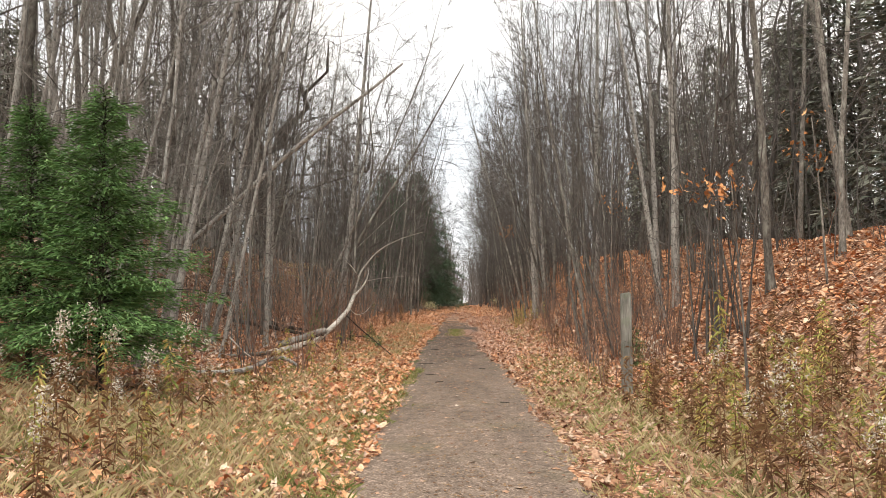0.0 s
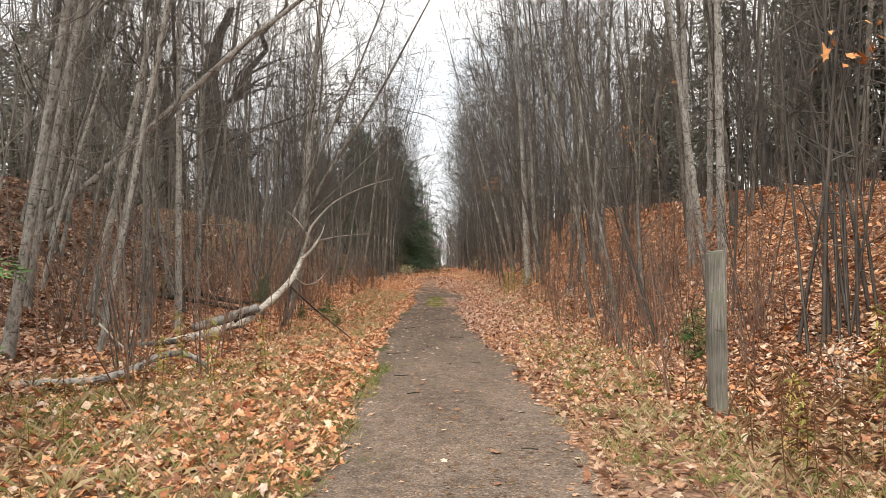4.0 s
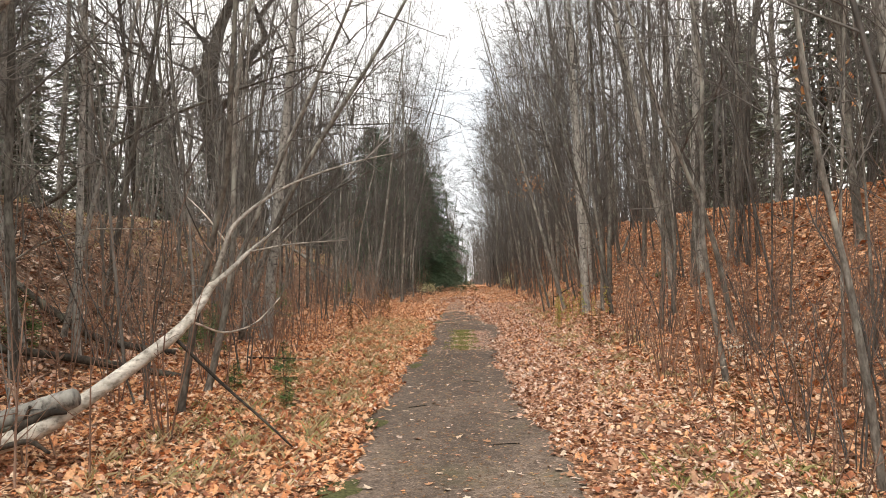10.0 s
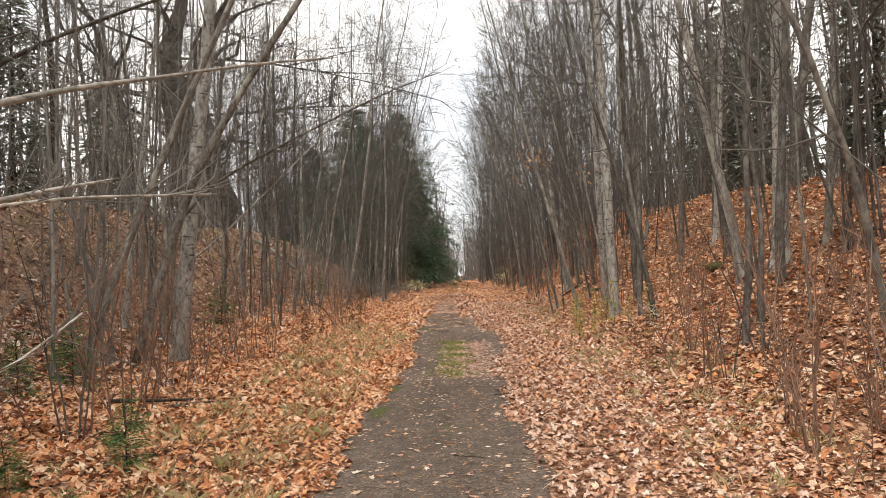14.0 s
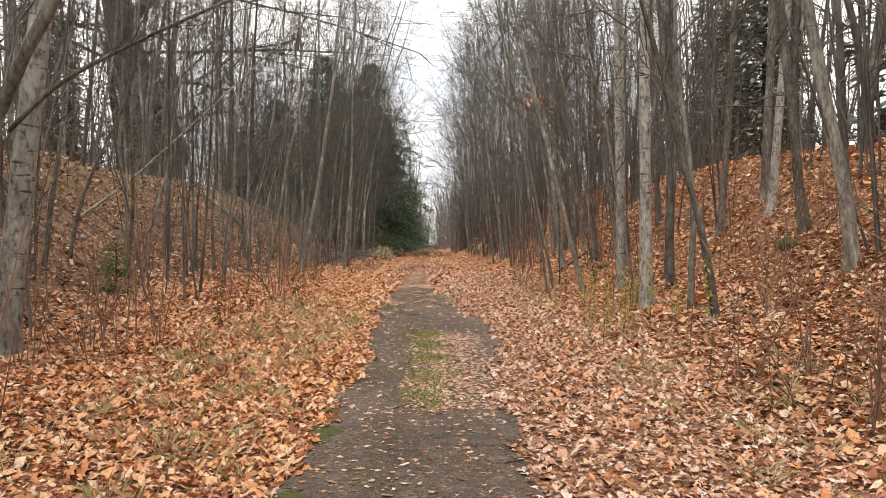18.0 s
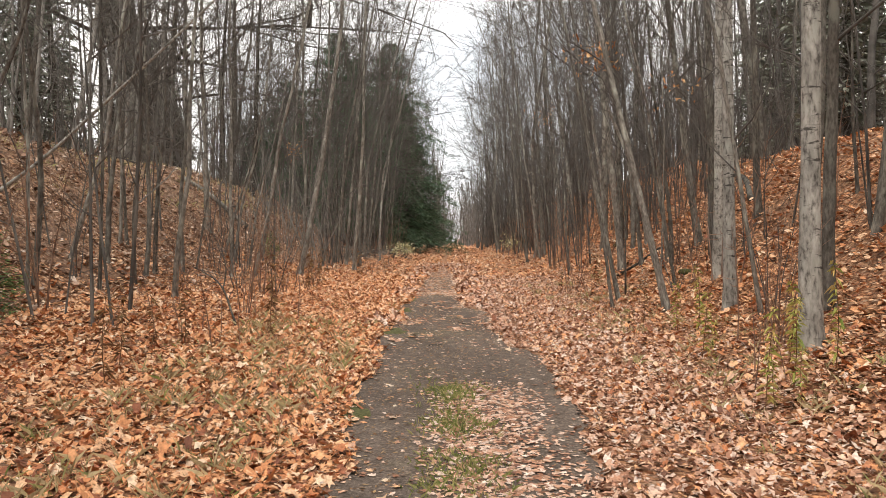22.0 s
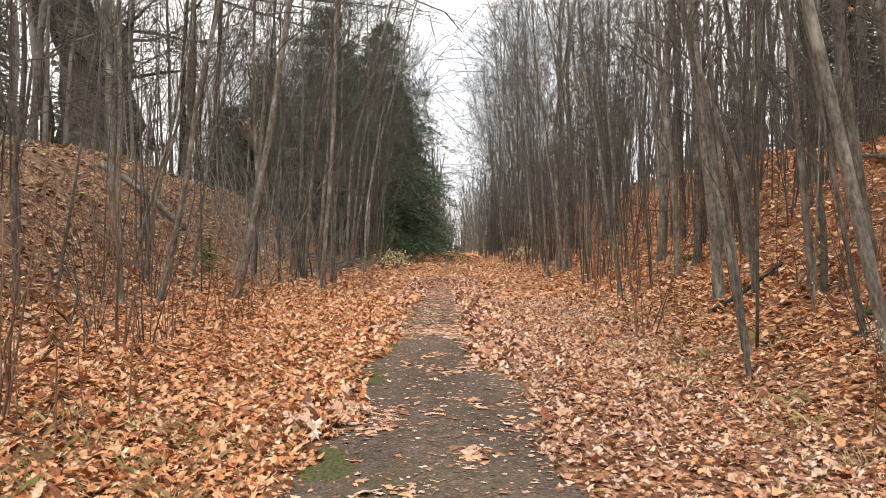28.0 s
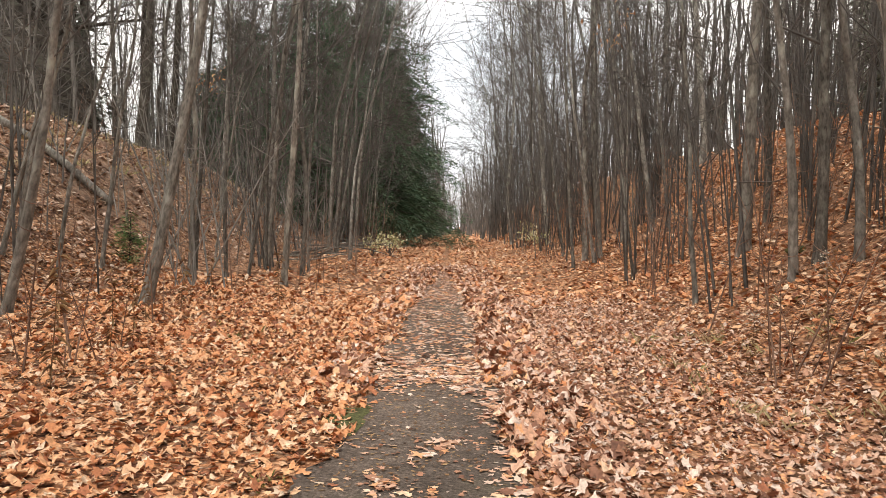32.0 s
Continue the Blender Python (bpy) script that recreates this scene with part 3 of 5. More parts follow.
bare_tree(5.89, 14.50, 0.087, 1)
bare_tree(-5.96, 14.56, 0.085, 12, PALE_KINDS)
bare_tree(2.85, 17.24, 0.034, -5)
bare_tree(-4.85, 17.83, 0.068, 2, PALE_KINDS)
bare_tree(-5.08, 17.10, 0.036, 1)
bare_tree(3.47, 17.80, 0.037, -5)
bare_tree(-6.39, 17.86, 0.080, 13, PALE_KINDS)
bare_tree(5.01, 19.01, 0.082, -7, PALE_KINDS)
bare_tree(-3.31, 19.38, 0.045, 9, back=0)
bare_tree(5.51, 19.58, 0.098, -0, PALE_KINDS)
bare_tree(-5.54, 20.06, 0.062, -1)
bare_tree(-3.47, 20.63, 0.043, 16)
bare_tree(-6.28, 20.24, 0.055, -0, PALE_KINDS)
bare_tree(5.60, 21.65, 0.091, -1, PALE_KINDS)
bare_tree(-6.18, 21.29, 0.059, -9, PALE_KINDS)
bare_tree(3.34, 21.98, 0.048, -2)
bare_tree(-5.89, 22.08, 0.063, 2, PALE_KINDS)
bare_tree(6.62, 23.25, 0.083, -0, PALE_KINDS)
bare_tree(6.34, 24.05, 0.083, -3)
bare_tree(4.15, 23.93, 0.052, -7)
bare_tree(-9.59, 24.88, 0.093, 4)
bare_tree(3.58, 26.31, 0.050, 4)
bare_tree(3.94, 26.68, 0.048, 0)
forked = bare_tree(-4.85, 28.35, 0.145, 5, PALE_KINDS)
bare_tree(-5.58, 26.56, 0.065, 24, tall=1.0, back=0)
bare_tree(4.69, 27.71, 0.072, 2)
bare_tree(5.62, 28.11, 0.063, 2)
bare_tree(4.96, 28.30, 0.134, 2, PALE_KINDS)
bare_tree(4.57, 28.95, 0.084, -4)
bare_tree(3.30, 29.79, 0.055, -11)
bare_tree(-6.44, 29.86, 0.065, 7, PALE_KINDS)
bare_tree(3.17, 30.32, 0.052, -1)
bare_tree(5.32, 31.52, 0.082, 0)
bare_tree(3.00, 31.75, 0.105, -2, PALE_KINDS)
bare_tree(-6.99, 32.32, 0.050, 1)
bare_tree(3.74, 32.89, 0.075, -2)
bare_tree(-6.74, 32.84, 0.044, 8)
bare_tree(5.84, 33.77, 0.086, 5, PALE_KINDS)
bare_tree(4.07, 34.00, 0.083, -1)
bare_tree(-6.82, 33.86, 0.040, 7)
bare_tree(5.27, 34.64, 0.075, 1)
bare_tree(6.28, 34.96, 0.089, 2)
bare_tree(-6.18, 34.86, 0.045, 5)
bare_tree(-4.63, 35.93, 0.044, 3)
bare_tree(3.48, 35.05, 0.095, -2, PALE_KINDS)
bare_tree(3.98, 36.92, 0.095, -1, PALE_KINDS)
bare_tree(3.02, 36.50, 0.060, -14, STRAIGHT_KINDS, back=0, tall=1.0)
bare_tree(-5.84, 37.32, 0.033, 1)
bare_tree(-6.61, 36.67, 0.041, 11)
bare_tree(4.34, 38.12, 0.076, -3)
bare_tree(2.77, 38.80, 0.044, -12, STRAIGHT_KINDS, back=0, tall=1.0)
bare_tree(2.51, 38.10, 0.030, -10, back=0)
bare_tree(-6.49, 37.67, 0.048, 4)
bare_tree(-6.03, 38.22, 0.049, 3)
bare_tree(5.38, 38.78, 0.071, -0)
bare_tree(-6.18, 39.02, 0.042, -0)
bare_tree(4.57, 39.69, 0.077, -8)
bare_tree(4.03, 39.71, 0.046, -6)
bare_tree(4.08, 40.11, 0.046, -6)
bare_tree(-6.05, 40.13, 0.048, 0)
bare_tree(3.80, 41.13, 0.050, -6, STRAIGHT_KINDS)
bare_tree(-6.17, 41.31, 0.027, 9)
bare_tree(3.50, 41.72, 0.085, -7, STRAIGHT_KINDS)
bare_tree(-5.26, 42.80, 0.055, 14, back=0)
bare_tree(4.38, 42.90, 0.053, -5)
bare_tree(3.72, 44.42, 0.060, -3)
bare_tree(-4.51, 44.56, 0.080, 9, back=0)
bare_tree(4.31, 44.02, 0.060, -6)
bare_tree(-6.30, 44.75, 0.041, 2)
bare_tree(4.12, 44.59, 0.078, -3)
bare_tree(-6.06, 45.31, 0.036, 6)
bare_tree(2.92, 45.65, 0.040, -6)
bare_tree(-6.65, 45.01, 0.037, 12)
bare_tree(-6.01, 46.52, 0.035, 4)
bare_tree(-4.42, 47.68, 0.038, -1)
bare_tree(-3.48, 47.91, 0.062, 4)
bare_tree(4.23, 47.33, 0.105, -1)
bare_tree(-3.66, 51.11, 0.036, 2)
bare_tree(4.97, 48.17, 0.077, -5)
bare_tree(-3.61, 50.14, 0.055, 1)
bare_tree(-4.43, 50.42, 0.038, 2)
bare_tree(-5.64, 55.16, 0.084, 2)
bare_tree(3.29, 54.46, 0.092, -3)
bare_tree(-3.53, 56.74, 0.053, 0)
bare_tree(3.98, 54.69, 0.078, -4)
bare_tree(3.40, 65.50, 0.088, -4)
bare_tree(3.54, 68.31, 0.093, -3)
bare_tree(-4.16, 70.29, 0.088, -1)
bare_tree(3.15, 80.60, 0.099, -3)

for x, y, r, lean in ((-16.2, 67.0, 0.42, 0), (-10.9, 59.5, 0.19, 1), (-9.6, 58.5, 0.13, 2), (-16.6, 60.0, 0.30, -3), (-12.6, 63.5, 0.16, 2), (-18.5, 59.0, 0.2, -3), (-13.0, 40.0, 0.15, -4)):
    bare_tree(x, y, r, lean, BIG_KINDS, tall=0.9)
hill_oak = bare_tree(-15.75, 61.8, 0.56, 3, BIG_KINDS[:1], tall=1.1, back=0)
edge = random.Random(17)
for q in range(30):
    bare_tree(2.6 + 2.2 * edge.random() ** 1.4, edge.uniform(52, 90), edge.choice((0.025, 0.035, 0.045, 0.06, 0.075, 0.09)), edge.uniform(-9, 1), WIDE_KINDS)
for q in range(10):
    bare_tree(3.1 + 1.5 * edge.random(), edge.uniform(18, 52), edge.choice((0.015, 0.02, 0.03)), edge.uniform(-14, 0), WIDE_KINDS)
for q in range(12):
    bare_tree(-3.2 - 1.4 * edge.random(), edge.uniform(62, 88), edge.choice((0.03, 0.04, 0.06, 0.07)), edge.uniform(0, 6), WIDE_KINDS)
for q in range(9):
    bare_tree(-6.6 - 5.5 * edge.random(), edge.uniform(17, 36), edge.choice((0.025, 0.035, 0.045, 0.06)), edge.uniform(0, 13), WIDE_KINDS)
for q in range(9):
    bare_tree(-5.2 - 2.0 * edge.random(), edge.uniform(24, 45), edge.choice((0.022, 0.028, 0.035, 0.045)), edge.uniform(-2, 9), WIDE_KINDS, tall=1.0)
for q in range(7):
    bare_tree(-3.9 - 1.8 * edge.random(), edge.uniform(44, 66), edge.choice((0.02, 0.025, 0.03, 0.04)), edge.uniform(2, 8), WIDE_KINDS, tall=1.15)
for q in range(14):
    bare_tree(-7.4 - 5.0 * edge.random(), edge.uniform(13, 27), edge.choice((0.05, 0.06, 0.07, 0.09)), edge.uniform(-2, 8), PALE_KINDS, tall=1.1)
for x, y, r, lean in ((-6.8, 16.5, 0.085, 10), (-6.0, 17.4, 0.07, 13), (-7.6, 15.4, 0.08, 8), (-8.3, 20.0, 0.1, 9), (-5.2, 15.6, 0.05, 12)):
    bare_tree(x, y, r, lean, PALE_KINDS)
for q in range(16):
    bare_tree(-8.8 - 7.5 * edge.random(), edge.uniform(62, 78), edge.choice((0.05, 0.06, 0.08, 0.1)), edge.uniform(-4, 6), WIDE_KINDS, tall=1.2)
for q in range(15):
    bare_tree(-5.6 - 3.2 * edge.random(), edge.uniform(12.5, 24), edge.choice((0.028, 0.035, 0.045, 0.055)), edge.uniform(4, 16), PALE_WIDE_KINDS, tall=1.0)
for q in range(11):
    bare_tree(6.4 + 4.5 * edge.random(), edge.uniform(13, 32), edge.choice((0.045, 0.06, 0.075)), edge.uniform(-5, 4), WIDE_KINDS, tall=1.15)
for q in range(6):
    bare_tree(-4.0 - 1.3 * edge.random(), edge.uniform(47, 62), edge.choice((0.05, 0.06, 0.075)), edge.uniform(2, 7), WIDE_KINDS, tall=1.35)
# random fill of the woods on both sides, clear of the trail and of the trees above
fill = random.Random(11)
made, tries = 0, 0
while made < 120 and tries < 6000:
    tries += 1
    y = fill.uniform(-6, 84)
    x = fill.uniform(3.0, 13.0) if fill.random() < 0.55 else -fill.uniform(4.2, 14.0)
    if y < 40 and (0 < x < 4.5 or -5.5 < x < 0) and fill.random() < 0.5:
        continue
    if y < 14.5 and -8 < x < 7 or x < -5.5 and y > 36 and fill.random() < 0.5:
        continue
    if y < 53 and -7.2 < x < 5.8 or y < 32 and 0 < x < 7.2:
        continue
    if any((x - a) ** 2 + (y - b) ** 2 < (0.8 if y > 50 else 1.3) for a, b in stems) or (-6.5 < x < -2.5 and 7 < y < 11.5):
        continue
    r = fill.choice((0.03, 0.04, 0.05, 0.065, 0.07, 0.08, 0.09, 0.11, 0.13))
    bare_tree(x, y, r, fill.uniform(-5, 5) - (1.5 if x > 0 else -2.0))
    made += 1

# tall trees on the hill's shoulder behind the spruce
for x, y, r, lean in ((-9.0, 18.0, 0.11, 3), (-10.6, 19.6, 0.13, -2), (-11.8, 22.3, 0.12, 1), (-8.6, 21.4, 0.10, 4), (-12.9, 24.6, 0.13, 2), (-10.0, 16.4, 0.12, 2), (-7.9, 17.2, 0.09, 5)):
    bare_tree(x, y, r, lean, WIDE_KINDS if r < 0.115 else KINDS, tall=1.25)


def far_woods(name, spots, label, seed, mat=TWIG):
    """Distant trunks and boughs, joined."""
    rng = np.random.default_rng(seed)
    kinds = []
    for q in range(5):
        tr, cr = grow(seed + q, 13.0, 0.1, wander=0.5, first=0.12, boughs=13, reach=0.32, twigs=0, sides=4, subs=3)
        kinds.append([(np.concatenate(s.v), np.concatenate(s.f)) for s in (tr, cr)])
    out = Shape()
    for x, y in spots:
        k = kinds[rng.integers(5)]
        a, w, h = rng.uniform(0, 6.28), rng.uniform(0.6, 1.5), rng.uniform(0.75, 1.2)
        c, s = math.cos(a), math.sin(a)
        lean = rng.normal(0, 0.04, 2)
        for v, f in k:
            p = np.column_stack([(v[:, 0] * c - v[:, 1] * s) * w + lean[0] * v[:, 2], (v[:, 0] * s + v[:, 1] * c) * w + lean[1] * v[:, 2], v[:, 2] * h])
            out.add(p + (x, y, float(ground_z(x, y))), f)
    ob = part(name, out, mat)
    return tagged(ob, label, "woods", kind="stuff")


spots_rng = np.random.default_rng(3)
side_r = [(spots_rng.uniform(10.0, 24), spots_rng.uniform(8, 95)) for q in range(210)]
side_l = [(-spots_rng.uniform(12, 30), spots_rng.uniform(8, 110)) for q in range(240)]
ahead = [(s * (2.4 + 15 * spots_rng.random() ** 1.8) + 0.1, 82 + 150 * spots_rng.random() ** 1.2) for q in range(80) for s in (-1, 1)]
ahead += [(0.1 + s * (1.9 + 2.2 * spots_rng.random() ** 2), spots_rng.uniform(84, 190)) for q in range(26) for s in (-1, 1)]
ahead += [(0.2 + s * (0.7 + 4 * spots_rng.random()), spots_rng.uniform(160, 320)) for q in range(40) for s in (-1, 1)]
ahead += [(spots_rng.uniform(-14, 14), spots_rng.uniform(270, 420)) for q in range(70)]
far_woods("woods_beside_bank", side_r, "dense bare grey woods beyond the bank", 300)
far_woods("woods_beside_hill", side_l, "dense bare grey woods beyond the hill", 310, TWIG_PALE)
far_woods("woods_ahead", ahead, "bare woods lining the trail far ahead", 320)

# ---- conifers ----
def conifer_kind(name, label, seed, height, spread, needle, whorls, per, density, droop, skirt=0.04, size=0.16, taper=0.8, loose=0.8, slim=1.0):
    """A conifer: trunk, and whorls of drooping boughs set with flat sprays of needles."""
    rng = np.random.default_rng(seed)
    trunk, green = Shape(), Shape()
    trunk.tube([(0, 0, -0.2), (0, 0, height * 0.5), (0.03, 0.02, height)], (height * 0.013, height * 0.008, 0.008), 8)
    for w in range(whorls):
        for q in range(per):
            u = skirt + (0.985 - skirt) * min(1.0, (w + rng.uniform(-loose, loose)) / (whorls - 1)) if w else skirt
            z = u * height
            reach = spread * max(0.0, 1 - u) ** taper * (0.8 + 0.2 * math.sin(w * 2.3)) + 0.06 * spread
            a = rng.uniform(0, 6.283)
            length = reach * rng.uniform(0.5, 1.1)
            rise = 0.25 + 0.5 * u
            s = np.linspace(0, 1, 5)
            out = np.column_stack([np.cos(a) * s * length, np.sin(a) * s * length, z + rng.normal(0, 0.1) + length * (rise * s - (droop + 0.25) * s ** 2)])
            trunk.tube(out, np.linspace(0.004 * height * 0.4 + 0.004, 0.003, 5), 3)
            n = max(8, int(density * length))
            pos = rng.uniform(0.15, 1.0, n)
            at = np.column_stack([np.interp(pos, s, out[:, c]) for c in range(3)])
            along = np.array([math.cos(a), math.sin(a), -droop * 0.5])
            across = np.array([-math.sin(a), math.cos(a), 0])
            sway = rng.uniform(-1, 1, n)
            width = (1.05 - pos) * 0.55 * length * 0.6 + 0.06
            at = at + across * (sway * width)[:, None] + np.array([0, 0, -1]) * (np.abs(sway) * width * 0.25 + rng.uniform(-0.3, 1.5, n) * size)[:, None]
            way = along + across * (sway * 0.9)[:, None] + rng.normal(0, 0.3, (n, 3))
            way /= np.linalg.norm(way, axis=1, keepdims=True)
            flat = np.cross(way, rng.normal(0, 0.5, (n, 3)) + (0, 0, 1))
            flat /= np.linalg.norm(flat, axis=1, keepdims=True) + 1e-9
            blades(green, at, way, flat, rng.uniform(0.7, 1.5, n) * size, rng.uniform(0.25, 0.42, n) * size * slim, 0.12)
    ob = thing(name, label, "conifer tree", "conifers")
    part("trunk", trunk, BARK_DARK, ob)
    part("foliage", green, needle, ob, smooth=False)
    ob.location = (0, 0, -60)
    return ob


SPRUCE = conifer_kind("young_spruce", "young bright green spruce beside the trail", 5, 4.05, 2.1, NEEDLE, 20, 13, 170, 0.10, 0.15, 0.085, 0.86, 0.35, 0.7)
HEMLOCK = conifer_kind("hemlock", "tall dark green hemlock with drooping boughs", 6, 13.5, 6.0, NEEDLE_DARK, 46, 9, 58, 0.36, 0.08, 0.21, 0.72, slim=0.6)
PINE = conifer_kind("dark_pine", "grey-green evergreen among the bare woods", 7, 12.0, 3.2, NEEDLE_GREY, 28, 6, 15, 0.2, 0.02, 0.48, 0.55)
SEEDLING = conifer_kind("pine_seedling", "small green pine seedling among fallen leaves", 8, 0.75, 0.42, NEEDLE, 9, 8, 190, 0.0, 0.12, 0.05, slim=0.5)


def stand(src, x, y, size=1.0, tall=1.0, turn=0.0):
    return copy_thing(src, pose(x, y, float(ground_z(x, y)), 0, 0, turn) @ Matrix.Diagonal((size, size, size * tall, 1)))


stand(SPRUCE, -4.9, 9.8, 1.0, 1.0, 40)
stand(SPRUCE, -6.05, 10.1, 0.92, 1.0, 160)
for x, y, size, tall, turn in ((-4.6, 73, 1.0, 1.0, 0), (-7.2, 68, 0.9, 1.0, 70), (-10.6, 71, 0.8, 0.85, 140), (-4.5, 83, 0.95, 0.95, 200), (-7.5, 79, 1.0, 1.0, 260), (-14.2, 76, 0.8, 0.8, 310), (-4.6, 95, 0.9, 0.9, 20)):
    stand(HEMLOCK, x, y, size, tall, turn)
# evergreens beyond the hill
for x, y, size, turn in ((-17, 44, 0.8, 0), (-24, 48, 1.0, 150), (-22, 36, 0.9, 10), (-19, 30, 0.8, 70), (-16, 37, 0.8, 120), (-28, 52, 1.0, 75), (-25, 41, 1.0, 240), (-20, 58, 0.9, 33), (-23, 66, 1.0, 99), (-17, 66, 0.8, 50), (-21, 71, 0.9, 140)):
    stand(PINE, x, y, size, 1.0, turn)
# evergreens beyond the bank
for x, y, size, turn in ((15.5, 24, 1.0, 0), (18, 20, 1.1, 280), (13.5, 17, 0.8, 60), (19, 29, 1.2, 45), (17.5, 39, 1.0, 10), (20, 46, 1.2, 95), (18, 60, 1.1, 140), (16, 34, 0.9, 75), (19, 70, 1.0, 15), (14, 28, 1.0, 20), (14.5, 42, 1.0, 200), (14, 52, 1.0, 110), (13, 21.5, 0.9, 310), (15, 60, 1.0, 160)):
    stand(PINE, x, y, size, 1.0, turn)
for x, y, size in ((3.3, 14.9, 0.9), (-2.85, 22.0, 0.7), (-3.3, 21.2, 0.5), (-5.7, 33.2, 1.2), (-5.1, 25.5, 1.1), (-6.3, 21.5, 1.0), (-4.9, 24.0, 0.8), (-6.0, 47.5, 1.0), (-2.4, 20.3, 0.45)):
    stand(SEEDLING, x, y, size, 1.0, x * 50)



# ---- undergrowth ----
def stems_patch(name, label, seed, count, spread, tall, mat, lean=0.10):
    """Countless thin young stems with short side twigs, joined."""
    rng = np.random.default_rng(seed)
    out = Shape()
    for q in range(count):
        # new stems come up in loose clumps
        if q == 0 or rng.random() < 0.3:
            cx, cy = spread(rng)
        x, y = cx + rng.normal(0, 0.22), cy + rng.normal(0, 0.28)
        h = rng.uniform(*tall)
        z = float(ground_z(x, y))
        way = np.array([rng.normal(0, lean), rng.normal(0, lean), 1.0])
        bend = rng.normal(0, 0.05, 2) * h
        r = 0.005 + 0.0032 * h * rng.uniform(0.7, 1.5)
        u = np.linspace(0, 1, 5)[:, None]
        pts = np.array([x, y, z - 0.05]) + way * h * u
        pts[:, :2] += bend * u ** 2
        out.tube(pts, r * np.array([1, 0.85, 0.65, 0.45, 0.15]), 3)
        for b in range(rng.integers(5, 10)):
            w = rng.uniform(0.2, 0.97)
            foot = pts[0] + (pts[-1] - pts[0]) * w
            foot[:2] = [np.interp(foot[2], pts[:, 2], pts[:, c]) for c in range(2)]
            a, ln = rng.uniform(0, 6.28), h * rng.uniform(0.10, 0.30)
            tip = foot + np.array([math.cos(a) * 0.75, math.sin(a) * 0.75, rng.uniform(0.1, 0.9)]) * ln
            mid = (foot + tip) / 2 + (0, 0, -0.06 * ln)
            out.tube([foot, mid, tip], (r * 0.35 + 0.001, r * 0.25 + 0.001, 0.0012), 3)
    return tagged(part(name, out, mat), label, "undergrowth", kind="stuff")


def beside(lo, hi, y0, y1, power=1.0):
    return lambda rng: (lo + (hi - lo) * rng.random() ** power, rng.uniform(y0, y1))


stems_patch("thicket", "grey young stems on the bank", 401, 140, beside(3.4, 11, 6, 58), (2.5, 7.0), TWIG)
stems_patch("thicket", "thin grey poles on the lower bank", 417, 170, beside(3.0, 8.0, 43, 62, 1.2), (2.0, 6.5), TWIG)
stems_patch("thicket", "dense grey young stems lining the trail ahead", 402, 900, beside(2.6, 12, 54, 125, 1.5), (2.5, 8.0), TWIG)
stems_patch("thicket", "dense grey young stems below the hill", 403, 150, beside(-4.6, -13, 12, 32, 1.1), (2.0, 6.5), TWIG_PALE)
stems_patch("thicket", "scattered grey young stems on the hill side", 404, 130, beside(-4.6, -13, 32, 58, 1.1), (2.0, 6.0), TWIG)
stems_patch("thicket", "dense grey young stems before the hemlocks", 405, 520, beside(-3.4, -13, 58, 125, 1.4), (2.5, 7.0), TWIG)
stems_patch("thicket", "low red-brown stems beside the trail", 406, 130, beside(2.6, 6.5, 11, 28, 1.3), (0.5, 2.0), TWIG_RED, 0.27)
stems_patch("thicket", "low red-brown stems under the trees", 407, 120, beside(-3.0, -9, 12, 32, 1.2), (0.5, 1.9), TWIG_RED, 0.27)
stems_patch("thicket", "thin red-brown stems at the foot of the bank", 408, 110, beside(2.4, 6.0, 34, 56, 1.1), (0.5, 2.6), TWIG_RED, 0.16)
stems_patch("thicket", "low sparse stems at the foot of the bank", 419, 40, beside(2.5, 6.0, 27, 34, 1.2), (0.4, 1.4), TWIG_RED, 0.14)
stems_patch("thicket", "sparse thin stems in the leaves", 409, 80, beside(-2.9, -7.0, 32, 56, 1.2), (0.4, 1.5), TWIG_RED, 0.14)
stems_patch("thicket", "low brown stems along the trail far ahead", 410, 420, beside(2.7, 7.0, 56, 100, 1.4), (0.5, 2.2), TWIG_RED, 0.14)
stems_patch("thicket", "low brown stems by the far trail edge", 411, 380, beside(-3.2, -8, 60, 100, 1.4), (0.5, 2.2), TWIG_RED, 0.14)

stems_patch("thicket", "low thin brush on the hill side", 412, 120, beside(-5.0, -12.0, 29, 62), (0.3, 1.7), TWIG_RED, 0.30)
stems_patch("thicket", "tangled pale twigs below the hemlocks", 420, 170, beside(-4.2, -9.0, 46, 66), (0.8, 4.6), TWIG_PALE, 0.30)
stems_patch("thicket", "low thin pale brush under the trees", 418, 170, beside(-4.6, -11.0, 15, 30), (0.3, 1.7), TWIG_PALE, 0.34)
stems_patch("thicket", "thin stems along the top of the bank", 414, 520, beside(6.8, 12.0, 9, 64), (0.5, 3.2), TWIG, 0.24)
stems_patch("thicket", "thin grey stems along the top of the hill", 416, 360, beside(-8.2, -14, 16, 66), (0.4, 2.6), TWIG, 0.26)
stems_patch("thicket", "low red-brown stems at the foot of the bank", 415, 110, beside(2.3, 4.3, 12.5, 21.5), (0.3, 1.15), TWIG_RED, 0.25)
stems_patch("thicket", "low thin brush on the bank", 413, 260, beside(3.6, 9.5, 10, 60), (0.25, 1.1), TWIG, 0.35)


